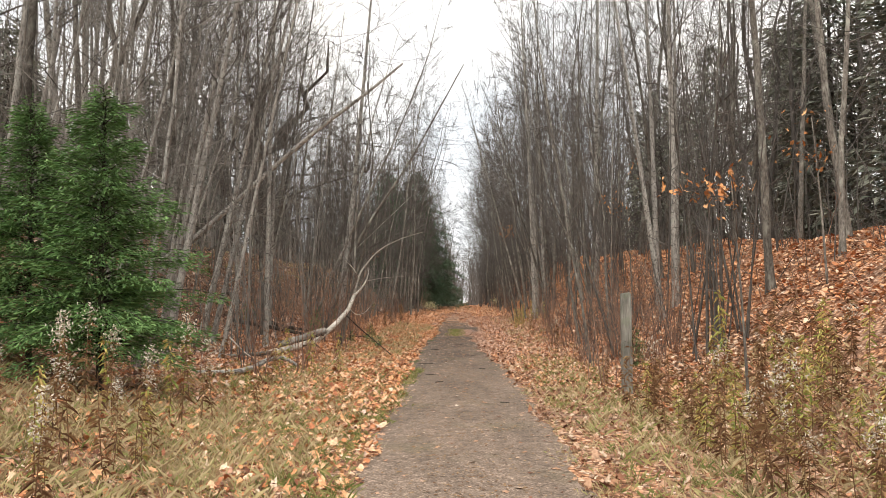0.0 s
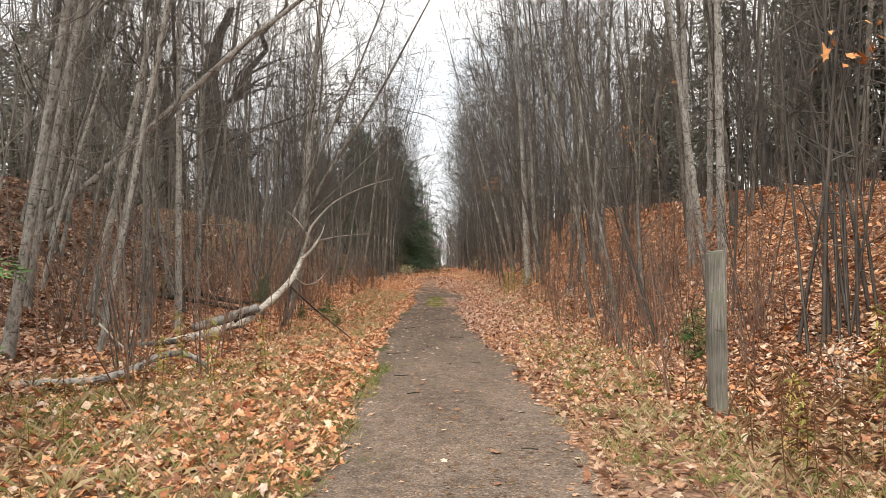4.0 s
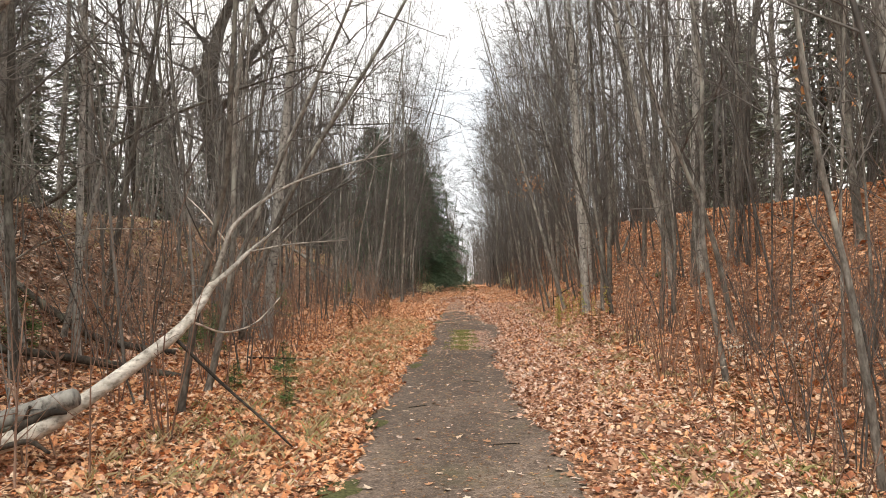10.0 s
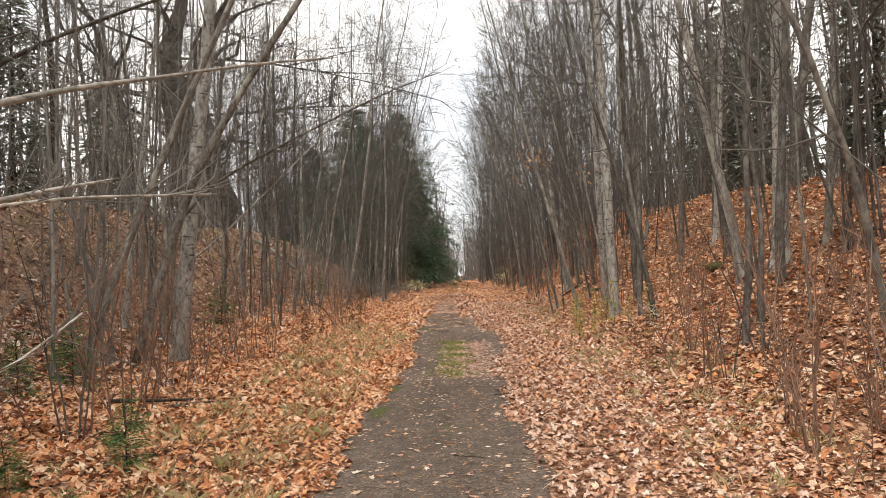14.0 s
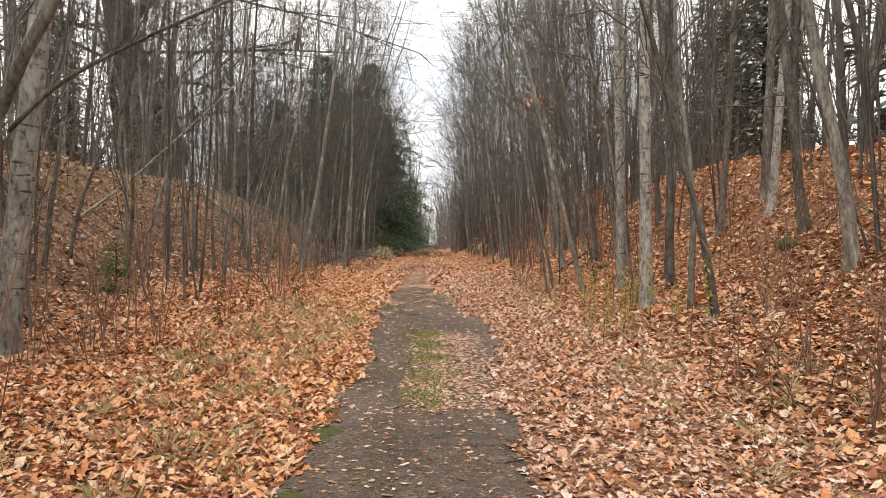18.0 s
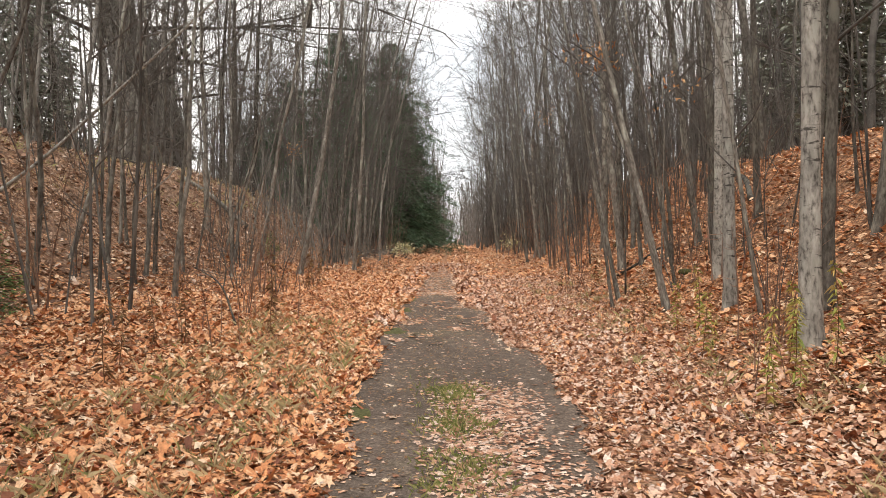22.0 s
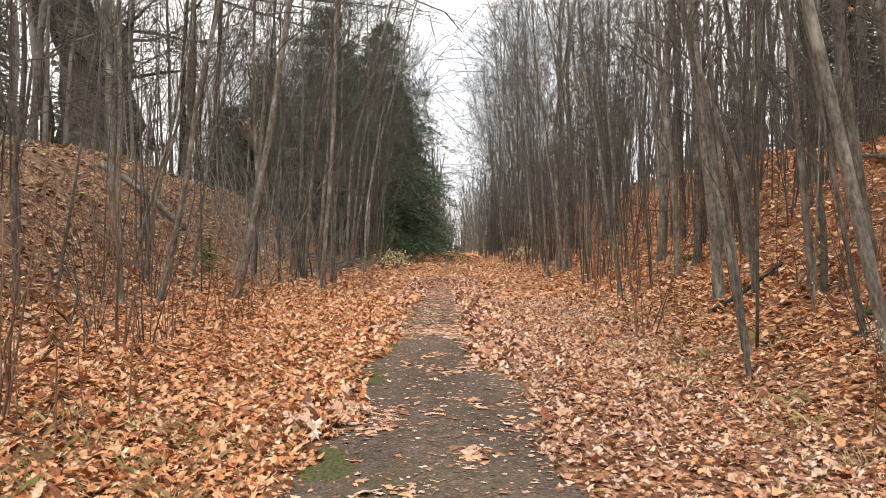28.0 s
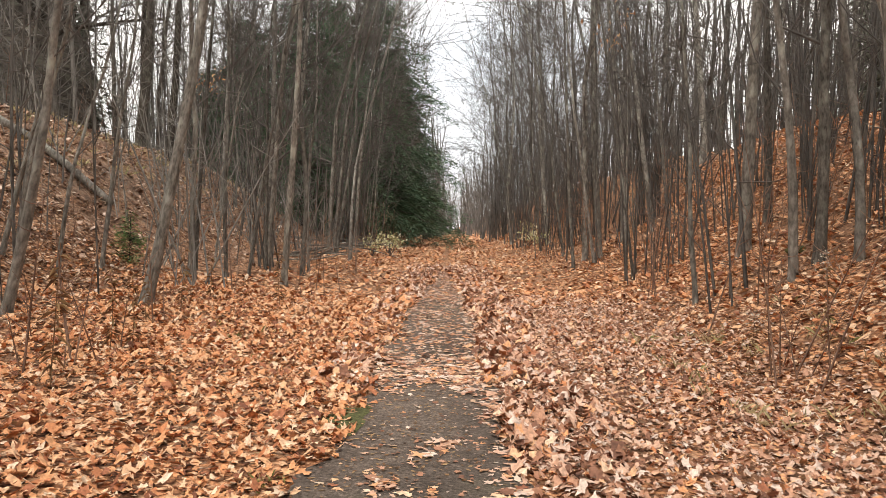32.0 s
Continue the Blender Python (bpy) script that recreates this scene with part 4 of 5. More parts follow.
def shrub_kind(seed, height, stems_n, mat, label):
    """A many-stemmed bare shrub; each stem is a part."""
    rng = np.random.default_rng(seed)
    ob = thing("bare_shrub", label, "shrub", "bare shrubs")
    for q in range(stems_n):
        s = Shape()
        a = rng.uniform(0, 6.28)
        h = height * rng.uniform(0.6, 1.1)
        u = np.linspace(0, 1, 6)[:, None]
        out = np.array([math.cos(a), math.sin(a), 0]) * rng.uniform(0.1, 0.4) * h
        pts = np.array([math.cos(a), math.sin(a), 0]) * 0.06 + out * u ** 1.3 + np.array([0, 0, 1.0]) * (h * u - 0.05) + np.cumsum(rng.normal(0, 0.02, (6, 3)), 0)
        r = rng.uniform(0.006, 0.012)
        s.tube(pts, r * np.array([1, 0.9, 0.75, 0.55, 0.4, 0.2]), 4)
        for b in range(7):
            i = rng.integers(1, 5)
            foot = pts[i] + (pts[i + 1] - pts[i]) * rng.random()
            way = unit(rng.normal(0, 0.6, 3) + (0, 0, 0.9))
            ln = h * rng.uniform(0.12, 0.3)
            s.tube([foot, foot + way * ln * 0.5 + rng.normal(0, 0.01, 3), foot + way * ln], (r * 0.45, r * 0.3, 0.0012), 3)
        part("stem", s, mat, ob)
    ob.location = (0, 0, -60)
    return ob


SHRUBS = [shrub_kind(500 + q, 1.7, 6, TWIG_RED, "bare red-brown many-stemmed shrub at the trail edge") for q in range(3)] + [shrub_kind(510 + q, 2.4, 5, TWIG, "bare grey-brown many-stemmed shrub among trees") for q in range(2)]
shrub_rng = random.Random(8)
for n, lo, hi, y0, y1 in ((38, 2.5, 4.8, 13, 27), (14, 2.9, 5.5, 27, 55), (24, -7.2, -3.0, 13, 28), (14, -7.5, -3.4, 29, 52)):
    for q in range(n):
        stand(SHRUBS[shrub_rng.randrange(5)], shrub_rng.uniform(lo, hi), shrub_rng.uniform(y0, y1), shrub_rng.uniform(0.7, 1.25), 1.0, shrub_rng.uniform(0, 360))


def tufts(name, label, mat, seed, count, spread, tall, wide=0.0045):
    """Grass: narrow arching blades in tufts, joined."""
    rng = np.random.default_rng(seed)
    at, way = [], []
    for q in range(count):
        x, y = spread(rng)
        n = rng.integers(10, 20)
        p = np.column_stack([x + rng.normal(0, 0.06, n), y + rng.normal(0, 0.06, n)])
        at.append(np.column_stack([p, ground_z(p[:, 0], p[:, 1]) - 0.01]))
        d = np.column_stack([rng.normal(0, 0.55, n), rng.normal(0, 0.55, n), np.ones(n)])
        way.append(d / np.linalg.norm(d, axis=1, keepdims=True))
    at, way = np.concatenate(at), np.concatenate(way)
    side = np.cross(way, rng.normal(0, 1, way.shape))
    side /= np.linalg.norm(side, axis=1, keepdims=True)
    s = Shape()
    blades(s, at, way, side, rng.uniform(*tall, len(at)), rng.uniform(0.7, 1.4, len(at)) * wide, 0.25)
    return tagged(part(name, s, mat, smooth=False), label, "grass", kind="stuff")


tufts("grass", "dry yellow grass beside the trail", GRASS_DRY, 601, 1400, beside(-1.45, -6.5, 1, 9.6), (0.08, 0.30), 0.0026)
tufts("grass", "thin dry grass among leaves and weeds", GRASS_DRY, 615, 230, beside(-1.5, -6.5, 9.6, 13.5), (0.08, 0.26), 0.0026)
tufts("grass", "dry yellow grass on the verge", GRASS_DRY, 602, 700, beside(1.3, 4.8, 1, 12, 0.8), (0.08, 0.26), 0.0026)
tufts("grass", "thin dry grass along the trail edge", GRASS_DRY, 603, 420, beside(-1.5, -3.2, 12, 36), (0.08, 0.26))
tufts("grass", "thin dry grass at the foot of the bank", GRASS_DRY, 604, 260, beside(1.5, 3.2, 12, 44), (0.08, 0.24))
tufts("grass", "short dry grass creeping over the trail edge", GRASS_DRY, 611, 220, beside(-0.95, -1.45, 1, 16), (0.03, 0.12))
tufts("grass", "short dry grass on the trail edge", GRASS_DRY, 612, 180, beside(0.85, 1.35, 1, 16), (0.03, 0.12))
tufts("grass", "green grass tufts beside the trail", GRASS_GREEN, 605, 900, beside(-1.0, -4.8, 1, 15, 1.3), (0.06, 0.20), 0.0045)
tufts("grass", "green grass tufts on the verge", GRASS_GREEN, 606, 330, beside(1.15, 2.8, 1, 18, 1.2), (0.06, 0.20), 0.006)
tufts("grass", "short green grass growing in the trail's middle", GRASS_GREEN, 607, 330, lambda rng: (-0.38 + rng.normal(0, 0.11), 26.5 + 5.2 * (int(rng.integers(0, 5)) + 0.5 + rng.normal(0, 0.22)) / 5), (0.04, 0.14), 0.0065)
tufts("grass", "green grass scattered in the leaves", GRASS_GREEN, 608, 60, beside(-1.5, -3.4, 15, 44), (0.05, 0.16), 0.0065)
tufts("grass", "faint green grass on the trail crown", GRASS_GREEN, 609, 60, lambda rng: (float(trail_x(14)) + rng.normal(0, 0.12), rng.uniform(8, 22)), (0.02, 0.06), 0.0065)

tufts("grass", "green moss and grass round the fallen branch", GRASS_GREEN, 614, 90, lambda rng: (-3.6 + rng.normal(0, 0.5), 12.6 + rng.normal(0, 0.5)), (0.05, 0.16), 0.006)
tufts("grass", "dead grass on the hill side", GRASS_DRY, 613, 520, beside(-8.2, -14, 26, 64), (0.10, 0.30), 0.006)


def weed_kind(name, label, seed, height, leaf_mat, leaf_n, leaf_len, plume):
    """A tall weed: a stem, drooping narrow leaves, and for some a plume of seed."""
    rng = np.random.default_rng(seed)
    ob = thing(name, label, "weed", "roadside weeds")
    stem, foliage = Shape(), Shape()
    u = np.linspace(0, 1, 6)
    pts = np.column_stack([0.06 * u ** 2, 0.03 * np.sin(u * 3), height * u - 0.03])
    stem.tube(pts, 0.005 - 0.0035 * u, 4)
    w = rng.uniform(0.15, 0.95, leaf_n)
    at = np.column_stack([np.interp(w, u, pts[:, c]) for c in range(3)])
    a = rng.uniform(0, 6.28, leaf_n)
    way = np.column_stack([np.cos(a), np.sin(a), rng.uniform(-0.5, 0.6, leaf_n)])
    way /= np.linalg.norm(way, axis=1, keepdims=True)
    side = np.column_stack([-np.sin(a), np.cos(a), rng.normal(0, 0.3, leaf_n)])
    blades(foliage, at, way, side, rng.uniform(0.6, 1.3, leaf_n) * leaf_len, np.full(leaf_n, leaf_len * 0.2), 0.45)
    part("stem", stem, WEED_BROWN, ob)
    part("foliage", foliage, leaf_mat, ob, smooth=False)
    if plume:
        p = Shape()
        n = 90
        w = rng.uniform(0.78, 1.05, n)
        at = np.column_stack([np.interp(w, u, pts[:, 0]), np.interp(w, u, pts[:, 1]), height * w]) + rng.normal(0, 0.035, (n, 3)) * (1.15 - w)[:, None] * 6
        way = rng.normal(0, 1, (n, 3)) + (0.3, 0, 0.6)
        way /= np.linalg.norm(way, axis=1, keepdims=True)
        side = np.cross(way, rng.normal(0, 1, (n, 3)))
        side /= np.linalg.norm(side, axis=1, keepdims=True)
        blades(p, at, way, side, rng.uniform(0.015, 0.04, n), np.full(n, 0.012))
        part("plume", p, SEED_FLUFF, ob, "pale fluffy seed plume", smooth=False)["kind"] = "stuff"
    ob.location = (0, 0, -60)
    return ob


FLUFF = weed_kind("goldenrod", "dried goldenrod with pale seed plume beside the trail", 700, 0.95, WEED_BROWN, 26, 0.10, True)
GREENWEED = weed_kind("green_weed", "yellow-green leafy weed at the trail edge", 701, 0.85, LEAF_GREEN, 46, 0.085, False)
BROWNWEED = [weed_kind("dead_weed", "dead brown weed stalk beside the trail", 702 + q, 0.85, WEED_BROWN, 40, 0.09, q == 1) for q in range(2)]
weed_rng = random.Random(15)
for src, n, lo, hi, y0, y1 in ((FLUFF, 26, -4.6, -2.7, 4.6, 8.6), (FLUFF, 6, 2.2, 3.6, 4, 9), (GREENWEED, 16, 2.1, 3.9, 4.5, 10.5), (GREENWEED, 8, -4.6, -2.6, 5, 13), (BROWNWEED[0], 110, 2.0, 4.9, 3.2, 11.5), (BROWNWEED[1], 26, 2.1, 4.8, 3.5, 11), (GREENWEED, 30, 2.3, 4.9, 3.6, 9.5), (BROWNWEED[0], 22, -6.0, -2.4, 5, 16), (GREENWEED, 4, 2.1, 2.6, 30, 33.5), (GREENWEED, 4, 2.7, 3.2, 29.5, 31.8), (BROWNWEED[0], 14, -4.2, -2.4, 30, 46), (BROWNWEED[1], 10, 2.0, 3.0, 12, 44), (GREENWEED, 5, 1.9, 2.7, 30, 36), (GREENWEED, 4, -3.6, -2.4, 12.5, 16)):
    for q in range(n):
        stand(src, weed_rng.uniform(lo, hi), weed_rng.uniform(y0, y1), weed_rng.uniform(0.7, 1.2), weed_rng.uniform(0.8, 1.1), weed_rng.uniform(0, 360))

for x, y, size, tall in ((3.72, 10.9, 1.5, 1.25), (3.85, 11.2, 1.3, 1.1), (3.66, 11.1, 1.2, 1.0), (4.0, 9.9, 1.15, 1.0), (2.32, 7.55, 0.85, 0.9), (2.42, 7.7, 0.75, 0.9), (2.30, 7.72, 0.7, 0.8), (4.6, 9.8, 1.2, 1.0), (4.7, 10.1, 1.1, 0.9), (-3.1, 10.4, 0.7, 0.8), (-3.25, 10.2, 0.6, 0.9)):
    stand(GREENWEED, x, y, size, tall, x * 140)

# ---- fence post ----
def fence_post():
    ob = thing("fence_post", "weathered grey round wooden fence post among weeds", "post", at=pose(2.53, 12.0, float(ground_z(2.53, 12.0)), 0.5, 0.6, -6))
    bm = bmesh.new()
    bmesh.ops.create_cube(bm, size=1.0, matrix=Matrix.Translation((0, 0, 0.70)) @ Matrix.Diagonal((0.165, 0.165, 1.80, 1)))
    bmesh.ops.subdivide_edges(bm, edges=[e for e in bm.edges if abs(e.verts[0].co.z - e.verts[1].co.z) > 1], cuts=9)
    bmesh.ops.bevel(bm, geom=list(bm.edges), offset=0.016, segments=2, affect="EDGES")
    for v in bm.verts:
        v.co.x += 0.006 * noise.noise(Vector((v.co.x * 9, v.co.y * 9, v.co.z * 2.3)))
        v.co.y += 0.006 * noise.noise(Vector((v.co.y * 9, v.co.z * 2.1, v.co.x * 9)))
        if v.co.z > 1.4:
            v.co.z += 0.09 * v.co.x + 0.012 * noise.noise(v.co * 14)
    shaft = bpy.data.meshes.new("shaft")
    bm.to_mesh(shaft)
    bm.free()
    shaft.materials.append(POST_WOOD)
    part("shaft", shaft, POST_WOOD, ob)
    w = Shape()
    u = np.linspace(0, 1, 14)
    w.tube(np.column_stack([-0.088 * np.cos(u * 4.4), -0.088 * np.sin(u * 4.4), 0.86 - 0.10 * u]), np.full(14, 0.0028), 4)
    w.tube(np.column_stack([0.06 + 0.9 * u, 0.07 + 0.35 * u, 0.78 - 0.72 * u + 0.1 * np.sin(u * 6)]), np.full(14, 0.0025), 4)
    part("wire", w, WIRE, ob, "loose rusty wire")
    k = Shape()
    k.tube([(-0.05, -0.09, 1.22), (-0.045, -0.06, 1.22)], (0.006, 0.006), 6, True)
    part("nail", k, WIRE, ob)


fence_post()

# ---- fallen wood ----
def limb_shape(pts, r0, r1, sides, rng, rough=0.02):
    """A bent limb through a few points, rounded and roughened."""
    pts = np.asarray(pts, float)
    u = np.linspace(0, 1, len(pts))
    t = np.linspace(0, 1, len(pts) * 4)
    line = np.column_stack([np.interp(t, u, pts[:, c]) for c in range(3)])
    for q in range(3):
        line[1:-1] = (line[:-2] + 2 * line[1:-1] + line[2:]) / 4
    line[1:-1] += rng.normal(0, rough * r0 * 4, line[1:-1].shape) * 0.3
    s = Shape()
    s.tube(line, (r0 + (r1 - r0) * t) * rng.uniform(0.93, 1.07, len(t)), sides, True)
    return s, line


def spray(shape, line, rng, count, length, r):
    """Side twigs along a limb."""
    for q in range(count):
        i = rng.integers(len(line) // 4, len(line) - 1)
        way = unit(unit(line[i + 1] - line[i]) + rng.normal(0, 0.6, 3) + (0, 0, 0.2))
        ln = length * rng.uniform(0.4, 1.2)
        mid = line[i] + way * ln * 0.5
        end = mid + unit(way + rng.normal(0, 0.3, 3) + (0, 0, 0.2)) * ln * 0.5
        shape.tube([line[i], mid, end], (r, r * 0.7, 0.0015), 4)
        for k in range(2):
            shape.tube([mid, mid + unit(way + rng.normal(0, 0.6, 3)) * ln * 0.35], (r * 0.5, 0.0015), 3)


def fallen_birch():
    rng = np.random.default_rng(31)
    ob = thing("fallen_birch", "fallen pale forked birch leaning up from the leaves", "fallen tree")
    stem, line = limb_shape([(-5.1, 16.5, 0.16), (-4.6, 16.7, 0.22), (-4.0, 17.0, 0.34), (-3.49, 17.05, 0.50), (-3.40, 17.2, 0.57), (-3.2, 17.6, 0.77), (-3.02, 18.6, 1.09), (-2.95, 18.85, 1.26), (-2.9, 19.27, 1.55)], 0.088, 0.044, 14, rng)
    part("trunk", stem, BARK_WHITE, ob)
    stub, _ = limb_shape([(-4.35, 17.15, 0.42), (-3.72, 17.2, 0.60), (-3.26, 17.2, 0.73)], 0.07, 0.078, 12, rng)
    part("broken_stem", stub, BARK_PALE, ob, "snapped grey stem lying along the trunk")
    low, _ = limb_shape([(-5.6, 15.9, 0.22), (-4.9, 16.1, 0.27), (-4.3, 16.3, 0.30)], 0.05, 0.04, 10, rng)
    part("broken_stem", low, BARK, ob)
    for pts, r in (([(-3.62, 17.0, 0.52), (-3.42, 17.1, 0.64), (-3.3, 17.15, 0.62)], 0.045), ([(-3.75, 16.98, 0.40), (-3.5, 16.98, 0.46), (-3.38, 17.05, 0.34)], 0.03), ([(-3.9, 17.05, 0.48), (-3.6, 17.08, 0.55), (-3.5, 17.0, 0.70)], 0.022)):
        rot, _ = limb_shape(pts, r, 0.012, 7, rng, 0.05)
        part("rotten_wood", rot, BARK_DARK, ob, "dark crumbling wood at the break")
    crown = Shape()
    for pts, r in (([(-2.9, 19.25, 1.53), (-2.82, 19.4, 1.9), (-2.77, 19.5, 2.15), (-2.64, 19.73, 2.36), (-2.5, 20.7, 2.72), (-2.3, 21.4, 2.95), (-1.85, 22.2, 3.25), (-1.3, 22.8, 3.45)], 0.032), ([(-2.9, 19.2, 1.52), (-2.72, 19.4, 1.72), (-2.66, 19.75, 1.9), (-2.72, 20.8, 2.12), (-2.85, 21.9, 2.32)], 0.034), ([(-2.8, 19.45, 2.0), (-2.95, 19.3, 2.28), (-3.2, 19.4, 2.5)], 0.010), ([(-2.7, 19.8, 1.9), (-2.3, 20.2, 2.0), (-1.7, 20.8, 2.05)], 0.010), ([(-2.95, 18.8, 1.2), (-2.9, 19.6, 1.0), (-2.75, 20.3, 1.05), (-2.6, 20.9, 1.35)], 0.012)):
        b, ln = limb_shape(pts, r, 0.007, 8, rng)
        part("branch", b, BARK_WHITE, ob)
        spray(crown, ln, rng, 15, 0.7, 0.0048)
    part("crown", crown, TWIG_PALE, ob)
    prop, ln = limb_shape([(-3.0, 18.55, 1.04), (-2.6, 18.5, 0.66), (-2.15, 18.4, 0.30), (-1.85, 18.3, 0.06)], 0.018, 0.009, 6, rng)
    part("broken_branch", prop, BARK_DARK, ob, "dark hanging branch touching the leaves")


fallen_birch()


def fallen_log(name, label, pts, r0, r1, mat, seed, twigs=0, above=True):
    """A dead limb through points given above the ground, or in plain heights; the first one meets the ground."""
    rng = np.random.default_rng(seed)
    pts = [(x, y, float(ground_z(x, y)) + h) for x, y, h in pts] if above else [(*pts[0][:2], float(ground_z(*pts[0][:2])) - 0.1), *pts[1:]]
    ob = thing(name, label, "fallen log", "fallen wood")
    s, line = limb_shape(pts, r0, r1, 10, rng)
    part("stem", s, mat, ob)
    if twigs:
        t = Shape()
        spray(t, line, rng, twigs, 0.5, 0.006)
        part("twig_spray", t, TWIG, ob)["kind"] = "stuff"


fallen_log("fallen_branch", "crooked pale dead branch lying in the grass", [(-4.9, 12.8, 0.02), (-4.12, 13.2, 0.05), (-3.92, 13.6, 0.08), (-3.86, 14.1, 0.16), (-3.72, 14.4, 0.22), (-3.52, 14.5, 0.20), (-3.32, 14.6, 0.04)], 0.055, 0.035, BARK_PALE, 41, 6)
fallen_log("leaning_trunk", "slim pale dead stem leaning back", [(-5.85, 21.0, 0), (-6.5, 21.0, 2.3), (-7.2, 21.0, 4.6), (-7.7, 21.0, 6.2)], 0.034, 0.014, BARK_PALE, 57, 8, False)
fallen_log("fallen_branch", "thin bleached branch leaning in the grass", [(-4.6, 14.3, 0.55), (-4.2, 14.2, 0.25), (-3.6, 13.9, 0.03)], 0.014, 0.007, BARK_WHITE, 42, 4)
fallen_log("fallen_log", "dark rotting log on the leaves", [(-7.6, 23.1, 0.05), (-6.2, 23.2, 0.10), (-5.0, 23.5, 0.06)], 0.075, 0.055, BARK_DARK, 43)
fallen_log("fallen_log", "dark rotting log under the birch", [(-6.6, 20.6, 0.08), (-5.4, 21.2, 0.12), (-4.1, 21.6, 0.05)], 0.06, 0.045, BARK_DARK, 44)
fallen_log("fallen_branch", "thin dark branch on the leaves", [(-4.1, 24.3, 0.05), (-3.6, 24.6, 0.08), (-3.1, 25.0, 0.04)], 0.022, 0.012, BARK_DARK, 45, 3)
fallen_log("fallen_branch", "short dark stick in the leaves", [(-3.5, 24.4, 0.03), (-3.2, 24.6, 0.05), (-2.9, 24.7, 0.03)], 0.025, 0.018, BARK_DARK, 46)
fallen_log("fallen_log", "grey log lying down the hill side", [(-9.4, 49.3, 0.08), (-8.6, 49.6, 0.12), (-7.4, 49.9, 0.08)], 0.085, 0.07, BARK, 47)
fallen_log("fallen_log", "grey log lying across the bank", [(5.8, 40.2, 0.08), (6.4, 42.0, 0.16), (7.1, 44.9, 0.08)], 0.065, 0.05, BARK, 48)
fallen_log("fallen_branch", "dark broken branch at the foot of the bank", [(3.2, 41.1, 0.03), (3.7, 41.3, 0.08), (4.3, 41.5, 0.05)], 0.035, 0.02, BARK_DARK, 49, 4)
fallen_log("fallen_branch", "thin arching dead branch over the leaves", [(-3.3, 34.6, 0.02), (-3.8, 35.6, 0.45), (-4.6, 36.6, 0.55)], 0.018, 0.006, BARK_DARK, 50, 8)
fallen_log("fallen_branch", "dead forked branch standing in the leaves", [(-4.9, 39.2, 0.02), (-4.95, 39.6, 0.5), (-5.3, 40.0, 0.9)], 0.016, 0.006, BARK_DARK, 51, 9)
fallen_log("fallen_branch", "bleached dead branch arching among stems", [(-7.9, 23.0, 0), (-7.5, 23.0, 1.9), (-6.95, 23.0, 2.25), (-6.2, 23.0, 2.47), (-5.0, 23.0, 2.42)], 0.022, 0.008, BARK_WHITE, 52, 10, False)
fallen_log("fallen_branch", "long thin leaning dead pole", [(-7.75, 36.0, 0), (-6.66, 36.0, 2.5), (-5.45, 36.0, 3.62), (-3.86, 36.0, 5.1), (-2.5, 36.1, 6.4)], 0.034, 0.010, BARK_PALE, 53, 10, False)
fallen_log("leaning_trunk", "pale leaning dead trunk caught in other trees", [(-8.5, 19.6, 0), (-7.16, 19.6, 3.15), (-5.65, 19.6, 4.52), (-4.15, 19.6, 5.83), (-2.4, 19.6, 7.1), (-1.6, 19.7, 7.8)], 0.085, 0.03, BARK_PALE, 54, 14, False)
fallen_log("leaning_trunk", "dark bare stem leaning far out over the trail", [(-5.2, 27.4, 0), (-4.3, 27.5, 3.0), (-3.2, 27.5, 4.75), (-2.4, 27.5, 5.9), (-1.75, 27.5, 6.9), (-0.8, 27.5, 8.6), (0.1, 27.5, 10.2)], 0.07, 0.018, BARK, 55, 22, False)
fallen_log("leaning_trunk", "grey crooked stem bowing among the trees", [(-9.9, 27.7, 0), (-9.06, 27.7, 3.65), (-8.25, 27.7, 4.55), (-6.91, 27.7, 5.2), (-5.81, 27.7, 5.6), (-4.85, 27.7, 5.9), (-3.42, 27.7, 6.3)], 0.06, 0.015, BARK, 56, 18, False)
pile_rng = random.Random(21)
for q in range(16):
    x, y, a = pile_rng.uniform(-5.2, -3.4), pile_rng.uniform(54, 62), pile_rng.uniform(-0.5, 0.5)
    ln = pile_rng.uniform(0.7, 1.6)
    fallen_log("fallen_branch", "grey dead branch in a loose brush pile", [(x - ln * math.cos(a), y - ln * math.sin(a), 0.05), (x, y, pile_rng.uniform(0.1, 0.45)), (x + ln * math.cos(a), y + ln * math.sin(a), pile_rng.uniform(0.05, 0.5))], pile_rng.uniform(0.015, 0.04), 0.01, BARK, 800 + q, 4)

# the long bough that the forked tree holds out over the trail
bough, bough_line = limb_shape([(-4.62, 28.05, 2.5), (-4.15, 28.15, 3.05), (-3.2, 28.2, 3.55), (-2.3, 28.3, 4.0), (-1.3, 28.3, 4.45), (-0.5, 28.4, 4.75)], 0.028, 0.007, 8, np.random.default_rng(61))
spray(bough, bough_line, np.random.default_rng(62), 22, 0.8, 0.007)
part("bough", bough, BARK, forked).matrix_parent_inverse = forked.matrix_basis.inverted()

